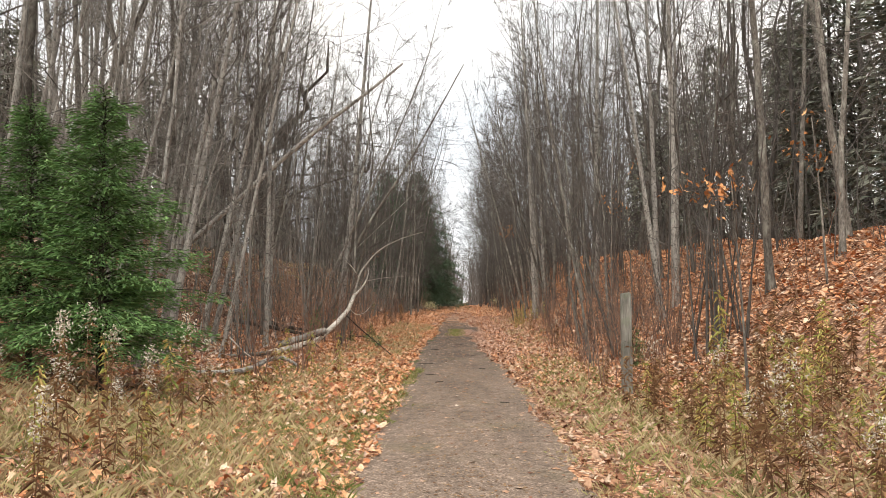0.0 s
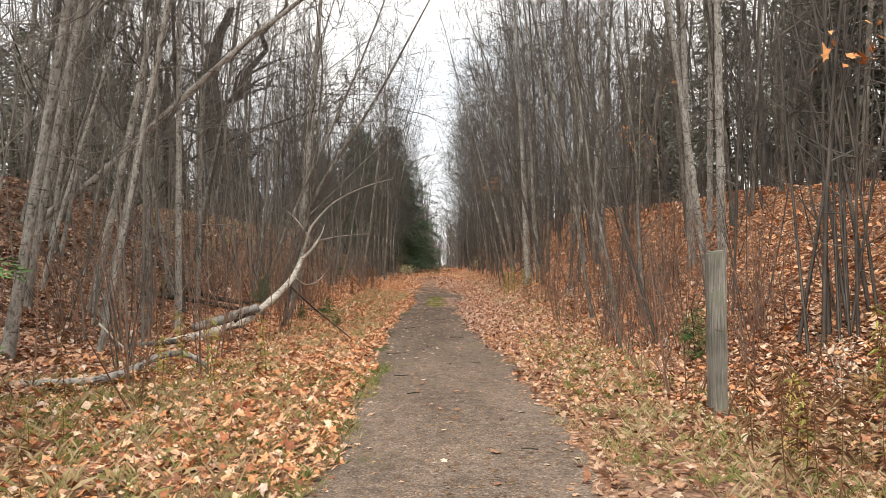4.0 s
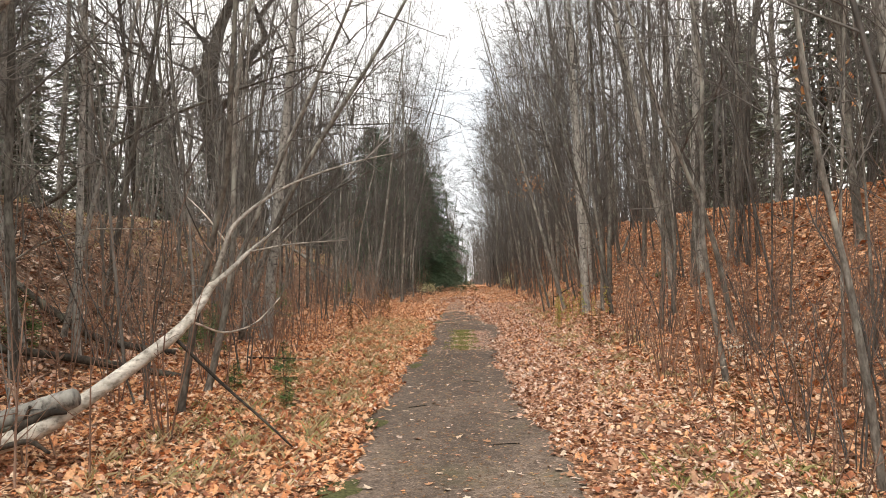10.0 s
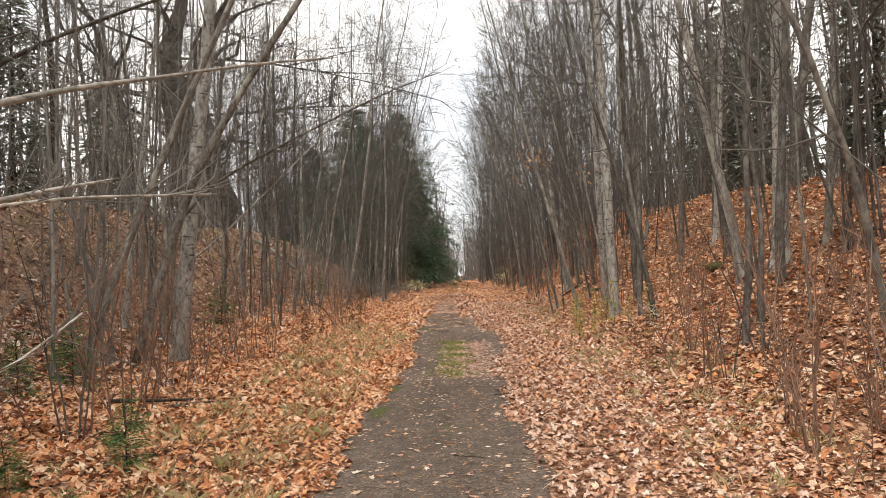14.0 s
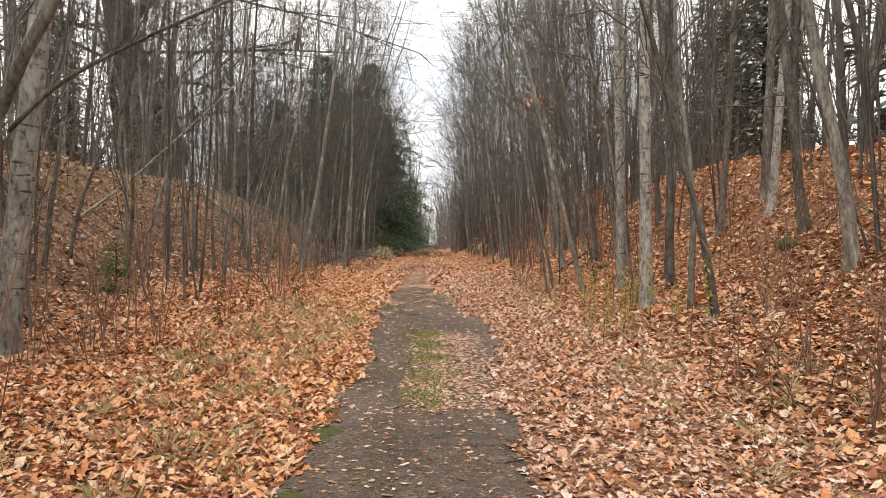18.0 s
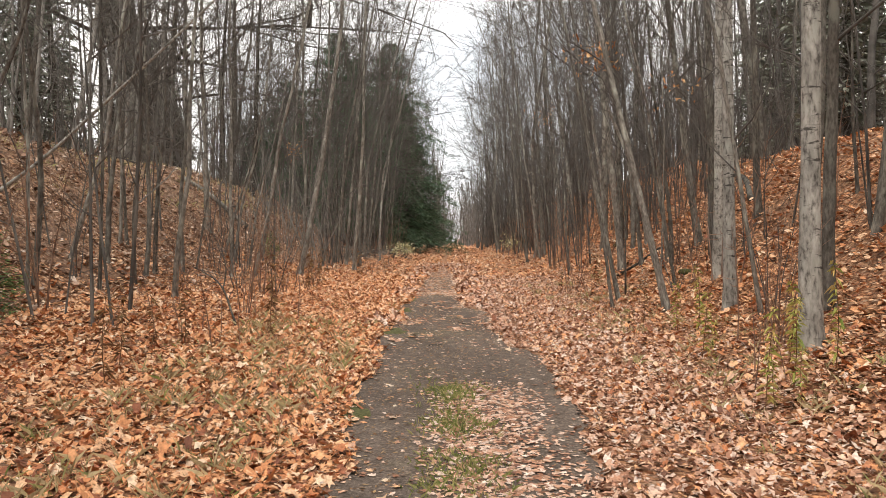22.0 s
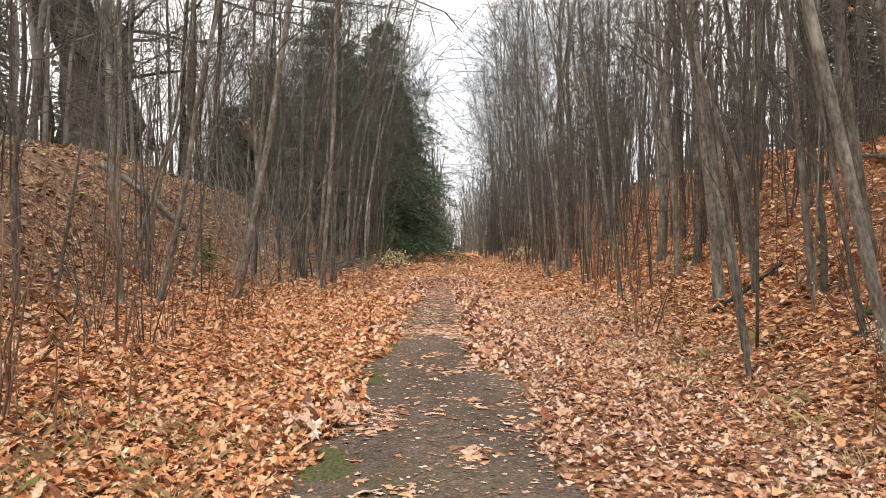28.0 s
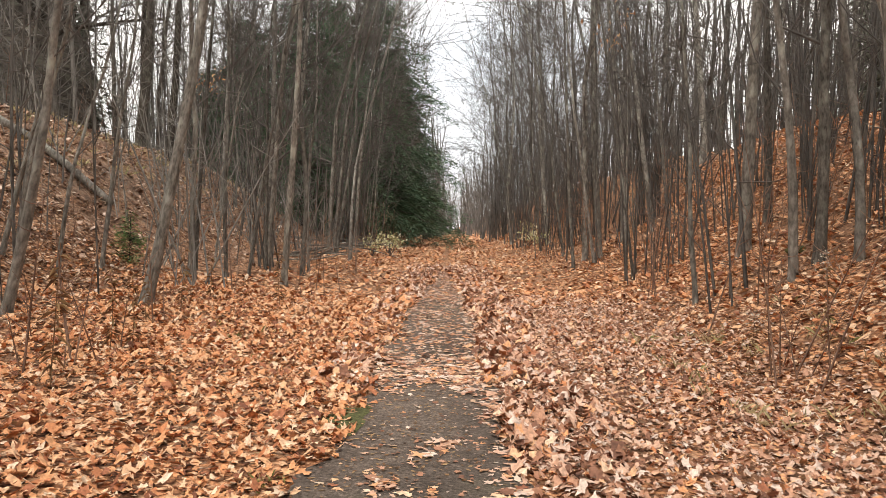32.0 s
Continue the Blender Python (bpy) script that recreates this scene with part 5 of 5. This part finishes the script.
for pts, r in (([(-15.6, 61.8, 8.3), (-15.2, 61.7, 8.8), (-14.55, 61.6, 9.4), (-14.2, 61.5, 9.9), (-13.5, 61.4, 10.6), (-12.5, 61.2, 11.4)], 0.22), ([(-15.6, 61.8, 9.9), (-14.2, 61.6, 9.88), (-12.95, 61.5, 9.76), (-11.6, 61.4, 9.4), (-10.3, 61.2, 9.3)], 0.11), ([(-15.6, 61.8, 7.2), (-14.6, 61.6, 7.85), (-13.5, 61.5, 7.98), (-12.1, 61.4, 8.15), (-11.0, 61.3, 8.2)], 0.12), ([(-15.8, 61.8, 8.6), (-17.0, 61.6, 9.6), (-18.4, 61.4, 10.6)], 0.2)):
    bough, bough_line = limb_shape(pts, r, 0.025, 8, np.random.default_rng(63))
    spray(bough, bough_line, np.random.default_rng(64), 26, 1.6, 0.018)
    part("bough", bough, BARK_DARK, hill_oak).matrix_parent_inverse = hill_oak.matrix_basis.inverted()


# ---- oaks that keep some orange leaves ----
def oak_sapling(x, y, height, reach, turn, leaf_n, seed, low=0.62):
    rng = np.random.default_rng(seed)
    ob = thing("oak_sapling", "young oak still holding a few orange leaves", "tree", "oak saplings", pose(x, y, float(ground_z(x, y)), 0, 0, turn))
    s, ln = limb_shape([(0, 0, -0.1), (0.05, 0, height * 0.5), (0.15, 0.02, height)], 0.022, 0.006, 7, rng)
    part("trunk", s, BARK, ob)
    crown, fol = Shape(), Shape()
    for q in range(4):
        z = height * rng.uniform(low, 0.94)
        a = rng.normal(0, 0.7)
        tip = np.array([math.cos(a) * reach * rng.uniform(0.6, 1.0), math.sin(a) * reach, z + rng.uniform(-0.05, 0.5)])
        b, bl = limb_shape([(0.08, 0, z - 0.2), tip * (0.5, 0.5, 1) + (0, 0, 0.02), tip], 0.010, 0.003, 4, rng)
        crown.add(np.concatenate(b.v), np.concatenate(b.f))
        spray(crown, bl, rng, 6, 0.3, 0.003)
        n = leaf_n // 2
        pick = bl[rng.integers(len(bl) // 3, len(bl), n)] + rng.normal(0, 0.13, (n, 3))
        leaves(fol, pick, rng.uniform(0.04, 0.085, n), rng, 0.8, 0.5)
    part("crown", crown, TWIG, ob)
    part("foliage", fol, LEAF_OAK, ob, "dry orange leaves", smooth=False)


oak_sapling(3.6, 9.75, 3.0, 0.9, 190, 44, 71)
oak_sapling(2.95, 39.0, 4.7, 1.35, 180, 64, 72, 0.86)
oak_sapling(4.4, 38.6, 4.2, 1.2, 150, 16, 73)
oak_sapling(3.4, 52.0, 5.6, 1.3, 190, 30, 74, 0.85)
oak_sapling(4.6, 20.5, 4.2, 0.9, 200, 22, 75)
oak_sapling(6.0, 12.5, 2.8, 0.8, 180, 26, 76)
oak_sapling(-6.6, 52.5, 4.8, 1.0, 20, 30, 77)


def leafy_bush(x, y, size, seed):
    rng = np.random.default_rng(seed)
    ob = thing("leafy_bush", "low bush with pale yellow-green leaves", "shrub", "leafy bushes", pose(x, y, float(ground_z(x, y))))
    st, fol = Shape(), Shape()
    for q in range(9):
        a = rng.uniform(0, 6.28)
        tip = np.array([math.cos(a) * 0.5, math.sin(a) * 0.5, rng.uniform(0.5, 1.0)]) * size
        st.tube([(0, 0, -0.05), tip * 0.5 + (0, 0, 0.1), tip], (0.008, 0.006, 0.002), 4)
        n = 16
        leaves(fol, tip * rng.uniform(0.45, 1.05, (n, 1)) + rng.normal(0, 0.09, (n, 3)), rng.uniform(0.05, 0.09, n), rng, 0.7, 0.4)
    part("stem", st, TWIG, ob)
    part("foliage", fol, LEAF_FADED, ob, smooth=False)


for q, (x, y, size) in enumerate(((-2.7, 60.8, 0.9), (-3.2, 59.6, 0.7), (-2.9, 62.4, 0.7), (2.9, 68.0, 0.9), (3.0, 64.5, 0.8), (3.3, 72.0, 0.9))):
    leafy_bush(x, y, size, 900 + q)


# ---- mossy stones in the leaves ----
def mossy_stone(x, y, size, seed):
    bm = bmesh.new()
    bmesh.ops.create_icosphere(bm, subdivisions=3, radius=size)
    for v in bm.verts:
        k = 1 + 0.22 * noise.noise(v.co * (2.2 / size) + Vector((seed, 0, 0)))
        v.co = Vector((v.co.x * k * 1.3, v.co.y * k, v.co.z * k * 0.65))
    me = bpy.data.meshes.new("mossy_stone")
    bm.to_mesh(me)
    bm.free()
    me.materials.append(MOSS)
    for p in me.polygons:
        p.use_smooth = True
    ob = tagged(new("mossy_stone", me), "dark mossy stone half sunk in fallen leaves", "stone")
    ob.location = (x, y, float(ground_z(x, y)) + size * 0.25)


for q, (x, y, size) in enumerate(((4.96, 31.24, 0.16), (4.3, 45.6, 0.12), (3.9, 38.4, 0.10))):
    mossy_stone(x, y, size, q * 7)

# ---- fallen leaves ----
def on_dust(x, y):
    d = x - trail_x(y)
    return np.abs(d) < np.where(d < 0, trail_edge(y, -1), trail_edge(y, 1)) - 0.04


def litter(name, label, mat, seed, count, xr, yr, size, keep, form=LOBES, deep=0.03):
    rng = np.random.default_rng(seed)
    x, y = rng.uniform(*xr, count), yr[0] + (yr[1] - yr[0]) * rng.random(count)
    ok = keep(x, y, rng)
    x, y = x[ok], y[ok]
    s = Shape()
    bare = on_dust(x, y)
    z = np.where(bare, trail_top(x, y) + 0.004, ground_z(x, y) + 0.006 + deep * rng.random(len(x)))
    leaves(s, np.column_stack([x, y, z]), (0.034 + 0.062 * rng.random(len(x)) ** 2.0) * size * np.where(bare, 0.9, 1.0), rng, np.where(bare, 0.08, 0.42 if form is LOBES else 0.34), np.where(bare, 0.14, 0.40 if form is LOBES else 0.1), form)
    return tagged(part(name, s, mat, smooth=False), label, "leaf litter", kind="stuff")


def off_trail(x, y, rng):
    """Thick beside the trail, thinning out over the bare stone dust and in the grass of the first metres."""
    d = x - trail_x(y)
    edge = np.where(d < 0, trail_edge(y, -1), trail_edge(y, 1))
    inside = (edge - np.abs(d)) / (0.4 + 0.3 * smooth_step((y - 30) / 6))
    chance = np.where(inside < -0.2, 1.0, np.where(inside < 0.35, 0.62 - inside, 0.03 + 0.13 * smooth_step((y - 12) / 13) + 0.02 * smooth_step((y - 33) / 4) + 0.14 * smooth_step((y - 41) / 4)))
    # the leafy, grassy strip in the trail's middle
    strip = np.exp(-((x + 0.22) / 0.30) ** 4) * smooth_step((y - 26.4) / 0.8) * smooth_step((31.8 - y) / 0.8)
    # a row of leaves blown across the trail
    wavy = y + 0.18 * np.sin(x * 2.6 + y) + 0.10 * np.sin(x * 6.1)
    rows = 0.6 * np.exp(-((wavy - 26.6) / 0.3) ** 2)
    chance = np.maximum(np.maximum(chance, 0.75 * strip), rows)
    chance = chance * (1 - 0.35 * smooth_step((14 - y) / 10) * (inside < 0))
    return rng.random(len(x)) < chance


def fade(lo, hi):
    """Cover that thins out from x = lo to x = hi."""
    return lambda x, y, rng: rng.random(len(x)) < 1 - smooth_step((x - lo) / (hi - lo))


def clumps(x, y, rng, least=0.0):
    """Leaves that gather in small heaps and leave dark gaps between them."""
    w = np.sin(x * 9.1 + 2.0 * np.sin(y * 3.7)) + np.sin(y * 7.9 + 2.0 * np.sin(x * 4.3)) + np.sin(x * 3.3 - y * 4.1)
    return rng.random(len(x)) < np.maximum(least, smooth_step((w + 1.0) / 1.6))


def early(x, y, rng):
    return rng.random(len(x)) < 1 - smooth_step((y - 11) / 12)


litter("leaf_litter", "matted older orange leaves under the drift", LEAF_WARM, 19, 105000, (-7.6, -0.4), (1.5, 48), 1.0, lambda x, y, rng: off_trail(x, y, rng) & fade(-5.0, -7.6)(x, y, rng) & fade(-1.0, -0.4)(x, y, rng) & ~on_dust(x, y), OLD_LEAF, 0.012)
litter("leaf_litter", "matted older tan leaves under the drift", LEAF_PALE, 20, 62000, (0.0, 4.6), (1.5, 48), 0.88, lambda x, y, rng: off_trail(x, y, rng) & fade(2.0, 3.6)(x, y, rng) & ~on_dust(x, y) & ~early(x, y, rng), OLD_LEAF, 0.012)
litter("leaf_litter", "brown fallen leaves on the grassy edge", LEAF_BROWN, 31, 18000, (-7.6, -0.4), (1.5, 23), 0.92, lambda x, y, rng: off_trail(x, y, rng) & early(x, y, rng) & (rng.random(len(x)) < 0.5 + 0.5 * smooth_step((y - 8) / 3)))
litter("leaf_litter", "tan fallen leaves on the grassy edge", LEAF_PALE, 32, 13000, (-7.6, -0.4), (1.5, 23), 0.92, lambda x, y, rng: off_trail(x, y, rng) & early(x, y, rng) & (rng.random(len(x)) < 0.5 + 0.5 * smooth_step((y - 8) / 3)))
litter("leaf_litter", "thick drift of fallen orange maple leaves", LEAF_WARM, 21, 118000, (-6.6, -0.4), (12, 47), 0.86, lambda x, y, rng: ~early(x, y, rng) & off_trail(x, y, rng) & fade(-3.6, -6.6)(x, y, rng) & fade(-0.9, -0.4)(x, y, rng) & (~on_dust(x, y) | (rng.random(len(x)) < 0.15)))
litter("leaf_litter", "thick drift of pale tan fallen leaves", LEAF_PALE, 22, 112000, (-1.5, 4.6), (10, 49), 0.74, lambda x, y, rng: off_trail(x, y, rng) & fade(1.5, 3.4)(x + 1.1 * smooth_step((25 - y) / 6), y, rng) & fade(-0.5, -1.5)(x, y, rng) & ~early(x, y, rng))
litter("leaf_litter", "brown and orange leaves on the grassy verge", LEAF_VERGE, 28, 26000, (-0.3, 4.6), (1.5, 23), 0.9, lambda x, y, rng: off_trail(x, y, rng) & early(x, y, rng))
litter("leaf_litter", "fallen brown leaves on the bank", LEAF_BROWN, 33, 34000, (2.0, 10), (6, 30), 0.9, lambda x, y, rng: fade(4.0, 2.0)(x, y, rng) & (rng.random(len(x)) < smooth_step((32 - y) / 14)), OLD_LEAF, 0.05)
litter("leaf_litter", "fallen orange leaves on the bank", LEAF_WARM, 23, 88000, (2.0, 9.5), (10, 56), 1.25, lambda x, y, rng: fade(3.6, 2.0)(x, y, rng) & clumps(x, y, rng, 0.45), OLD_LEAF, 0.06)
litter("leaf_litter", "tan and brown leaves under the trees", LEAF_PALE, 39, 52000, (-12, -3.6), (11.5, 28), 1.25, lambda x, y, rng: fade(-5.4, -3.6)(x, y, rng) & clumps(x, y, rng), OLD_LEAF, 0.05)
litter("leaf_litter", "weathered brown leaves on the hill side", LEAF_HILL, 35, 40000, (-13, -4.6), (26, 64), 1.3, lambda x, y, rng: fade(-7.0, -4.6)(x, y, rng) & clumps(x, y, rng), OLD_LEAF, 0.06)
litter("leaf_litter", "fallen brown leaves on the hill side", LEAF_HILL, 24, 36000, (-13, -4.6), (12, 64), 1.2, lambda x, y, rng: fade(-7.6, -4.6)(x, y, rng) & clumps(x, y, rng), OLD_LEAF, 0.05)
litter("leaf_litter", "orange leaves caught in the grass", LEAF_WARM, 29, 15000, (-5.5, -1.0), (1.5, 15), 1.05, lambda x, y, rng: rng.random(len(x)) < (0.25 + 0.75 * np.exp(-((x + 1.6) / 0.7) ** 2)) * (0.25 + 0.75 * smooth_step((y - 8.2) / 3)), deep=0.13)
litter("leaf_litter", "matted dark brown leaves at the foot of the bank", LEAF_BROWN, 34, 26000, (1.6, 5.2), (11, 32), 0.95, lambda x, y, rng: off_trail(x, y, rng) & fade(2.6, 1.6)(x, y, rng), OLD_LEAF, 0.03)
litter("leaf_litter", "orange leaves mixed into the tan drift", LEAF_WARM, 30, 26000, (0.6, 5.0), (12, 50), 0.78, lambda x, y, rng: off_trail(x, y, rng) & fade(3.4, 5.0)(x, y, rng), deep=0.04)
litter("leaf_litter", "fallen leaves carpeting the trail ahead", LEAF_WARM, 25, 24000, (-4.4, 4.2), (47, 84), 1.4, lambda x, y, rng: (rng.random(len(x)) < 0.95) & ~on_dust(x, y), OLD_LEAF)
litter("leaf_litter", "orange leaves over the trail far ahead", LEAF_WARM, 38, 9000, (-3.2, 3.2), (82, 140), 2.0, lambda x, y, rng: rng.random(len(x)) < 0.95, OLD_LEAF)
litter("leaf_litter", "pale leaves caught in the grassy strip of the trail", LEAF_PALE, 26, 7000, (-0.62, 0.42), (26.3, 31.9), 0.85, lambda x, y, rng: rng.random(len(x)) < np.exp(-((x + 0.12 + 0.06 * np.sin(y * 3)) / 0.42) ** 4) * smooth_step((y - 26.3) / 0.7) * smooth_step((31.9 - y) / 0.7))


def drifts(x, y, rng):
    """Ragged tongues and heaps of leaves that lie over the far half of the trail."""
    ragged = 0.10 * np.sin(x * 7.3 + y * 2.1) + 0.08 * np.sin(x * 13.0 - y * 5.0)
    u, v = x + 0.7 * ragged, y + 1.3 * ragged
    heap = lambda cx, cy, rx, ry, thick: thick * np.exp(-(((u - cx) / rx) ** 2 + ((v - cy) / ry) ** 2) ** 2)
    cover = heap(-1.35, 36.45, 0.62, 0.55, 0.95)
    for spot in ((-0.3, 35.55, 0.16, 0.13, 0.8), (-0.25, 37.1, 0.28, 0.14, 0.8), (-0.45, 38.6, 0.26, 0.22, 0.75), (-0.95, 38.85, 0.22, 0.16, 0.7), (-0.62, 39.6, 0.2, 0.14, 0.4), (-1.0, 34.6, 0.3, 0.15, 0.5), (0.2, 36.5, 0.3, 0.2, 0.6)):
        cover = np.maximum(cover, heap(*spot))
    across = 0.95 * smooth_step((v - 41.0) / 0.35) * smooth_step((43.0 - v) / 0.7)
    right = 0.9 * smooth_step((u + 0.42) / 0.3) * smooth_step((v - 38.7) / 0.8)
    beyond = 0.30 * smooth_step((v - 42.0) / 1.0) + 0.35 * smooth_step((v - 46.5) / 2.5) + 0.35 * smooth_step((v - 50.5) / 3.0)
    return rng.random(len(x)) < np.maximum(np.maximum(cover, across), np.maximum(right, beyond))


litter("leaf_litter", "tan leaves blown in drifts over the trail", LEAF_PALE, 36, 25000, (-1.75, 0.45), (34.3, 57), 1.3, drifts)
litter("leaf_litter", "orange leaves blown in drifts over the trail", LEAF_WARM, 37, 10000, (-1.75, 0.45), (34.3, 57), 1.25, drifts)


def moss_patch(x, y, size, seed):
    """A thin ragged mat of moss pressed on the trail's edge."""
    rng = np.random.default_rng(seed)
    n = 26
    a = np.arange(n) * 2 * math.pi / n
    r = size * (1 + 0.35 * np.sin(a * 3 + seed) * 0.6 + rng.normal(0, 0.12, n))
    ring = np.column_stack([x + np.cos(a) * r * 0.6, y + np.sin(a) * r * 1.5])
    inner = np.column_stack([x + np.cos(a) * r * 0.36, y + np.sin(a) * r * 0.9])
    s = Shape()
    top = lambda p, h: np.column_stack([p, trail_top(p[:, 0], p[:, 1]) + h])
    v = np.concatenate([top(ring, 0.001), top(inner, 0.012), top(np.array([[x, y]]), 0.014)])
    q = np.arange(n)
    w = (q + 1) % n
    s.add(v, np.concatenate([np.column_stack([q, w, n + w]), np.column_stack([q, n + w, n + q]), np.column_stack([n + q, n + w, np.full(n, 2 * n)])]))
    tagged(part("moss_patch", s, MOSS), "thin dark green moss mat at the trail edge", "moss", "moss patches")


for q, (x, y, size) in enumerate(((-1.16, 24.4, 0.20), (-1.12, 25.9, 0.18), (-1.2, 26.6, 0.15), (-1.22, 35.3, 0.24), (-1.28, 38.2, 0.26), (-1.28, 40.2, 0.24), (-1.22, 17.0, 0.25), (-1.25, 19.5, 0.2), (-1.15, 30.5, 0.2))):
    moss_patch(x, y, size, q)
twig_rng = np.random.default_rng(77)
for x, y in ((-0.85, 20.45), (-0.2, 22.3), (0.3, 15.2), (-0.5, 12.9), (0.1, 18.4), (-0.9, 16.4), (0.4, 23.7), (-0.6, 33.9), (-0.2, 36.2), (0.2, 25.2), (-0.7, 14.2), (0.5, 10.5)):
    a, ln = twig_rng.uniform(-0.6, 0.6), twig_rng.uniform(0.06, 0.16)
    p = np.array([(x - ln * math.cos(a), y - ln * math.sin(a)), (x, y + 0.01), (x + ln * math.cos(a), y + ln * math.sin(a))])
    s, _ = limb_shape(np.column_stack([p, trail_top(p[:, 0], p[:, 1]) + 0.006]), 0.007, 0.004, 5, twig_rng)
    tagged(part("twig", s, BARK_DARK), "short dark broken twig on the trail", "twig", "trail twigs")


def trail_leaves():
    """Single leaves lying on the bare stone dust."""
    rng = np.random.default_rng(91)
    kinds = []
    for q in range(6):
        sh = Shape()
        leaves(sh, np.zeros((1, 3)), np.array([0.085]), rng, 0.12, 0.15)
        kinds.append(sh.mesh("leaf", LEAF_SINGLE, False))
    for q in range(280):
        y = 4 + 40 * rng.random() ** 0.65
        x = float(trail_x(y)) + rng.uniform(-0.95, 0.95)
        ob = new("leaf", kinds[q % 6])
        ob.parent = trail
        ob.matrix_basis = pose(x, y, float(trail_top(x, y)) + 0.004, 0, 0, rng.uniform(0, 360)) @ Matrix.Scale(rng.uniform(0.5, 1.15), 4)


trail_leaves()


def crumbs():
    """Leaf crumbs and bits of twig trodden into the stone dust."""
    rng = np.random.default_rng(95)
    y = rng.uniform(2, 50, 20000)
    x = trail_x(y) + rng.normal(0, 0.62, 20000)
    ok = np.abs(x - trail_x(y)) < 1.25
    x, y = x[ok], y[ok]
    a = rng.uniform(0, 6.28, len(x))
    way = np.column_stack([np.cos(a), np.sin(a), rng.normal(0, 0.08, len(x))])
    side = np.column_stack([-np.sin(a), np.cos(a), rng.normal(0, 0.2, len(x))])
    s = Shape()
    blades(s, np.column_stack([x, y, trail_top(x, y) + 0.005]), way, side, rng.uniform(0.012, 0.055, len(x)), rng.uniform(0.006, 0.022, len(x)))
    tagged(part("leaf_crumb", s, WEED_BROWN, smooth=False), "trodden leaf crumbs and twig bits on the trail", "debris", kind="stuff")


crumbs()

# the patterns that the copies were made from are taken away
for src in [o for o in scene.objects if o.parent is None and o.location.z == -60]:
    for child in list(src.children):
        bpy.data.objects.remove(child)
    bpy.data.objects.remove(src)
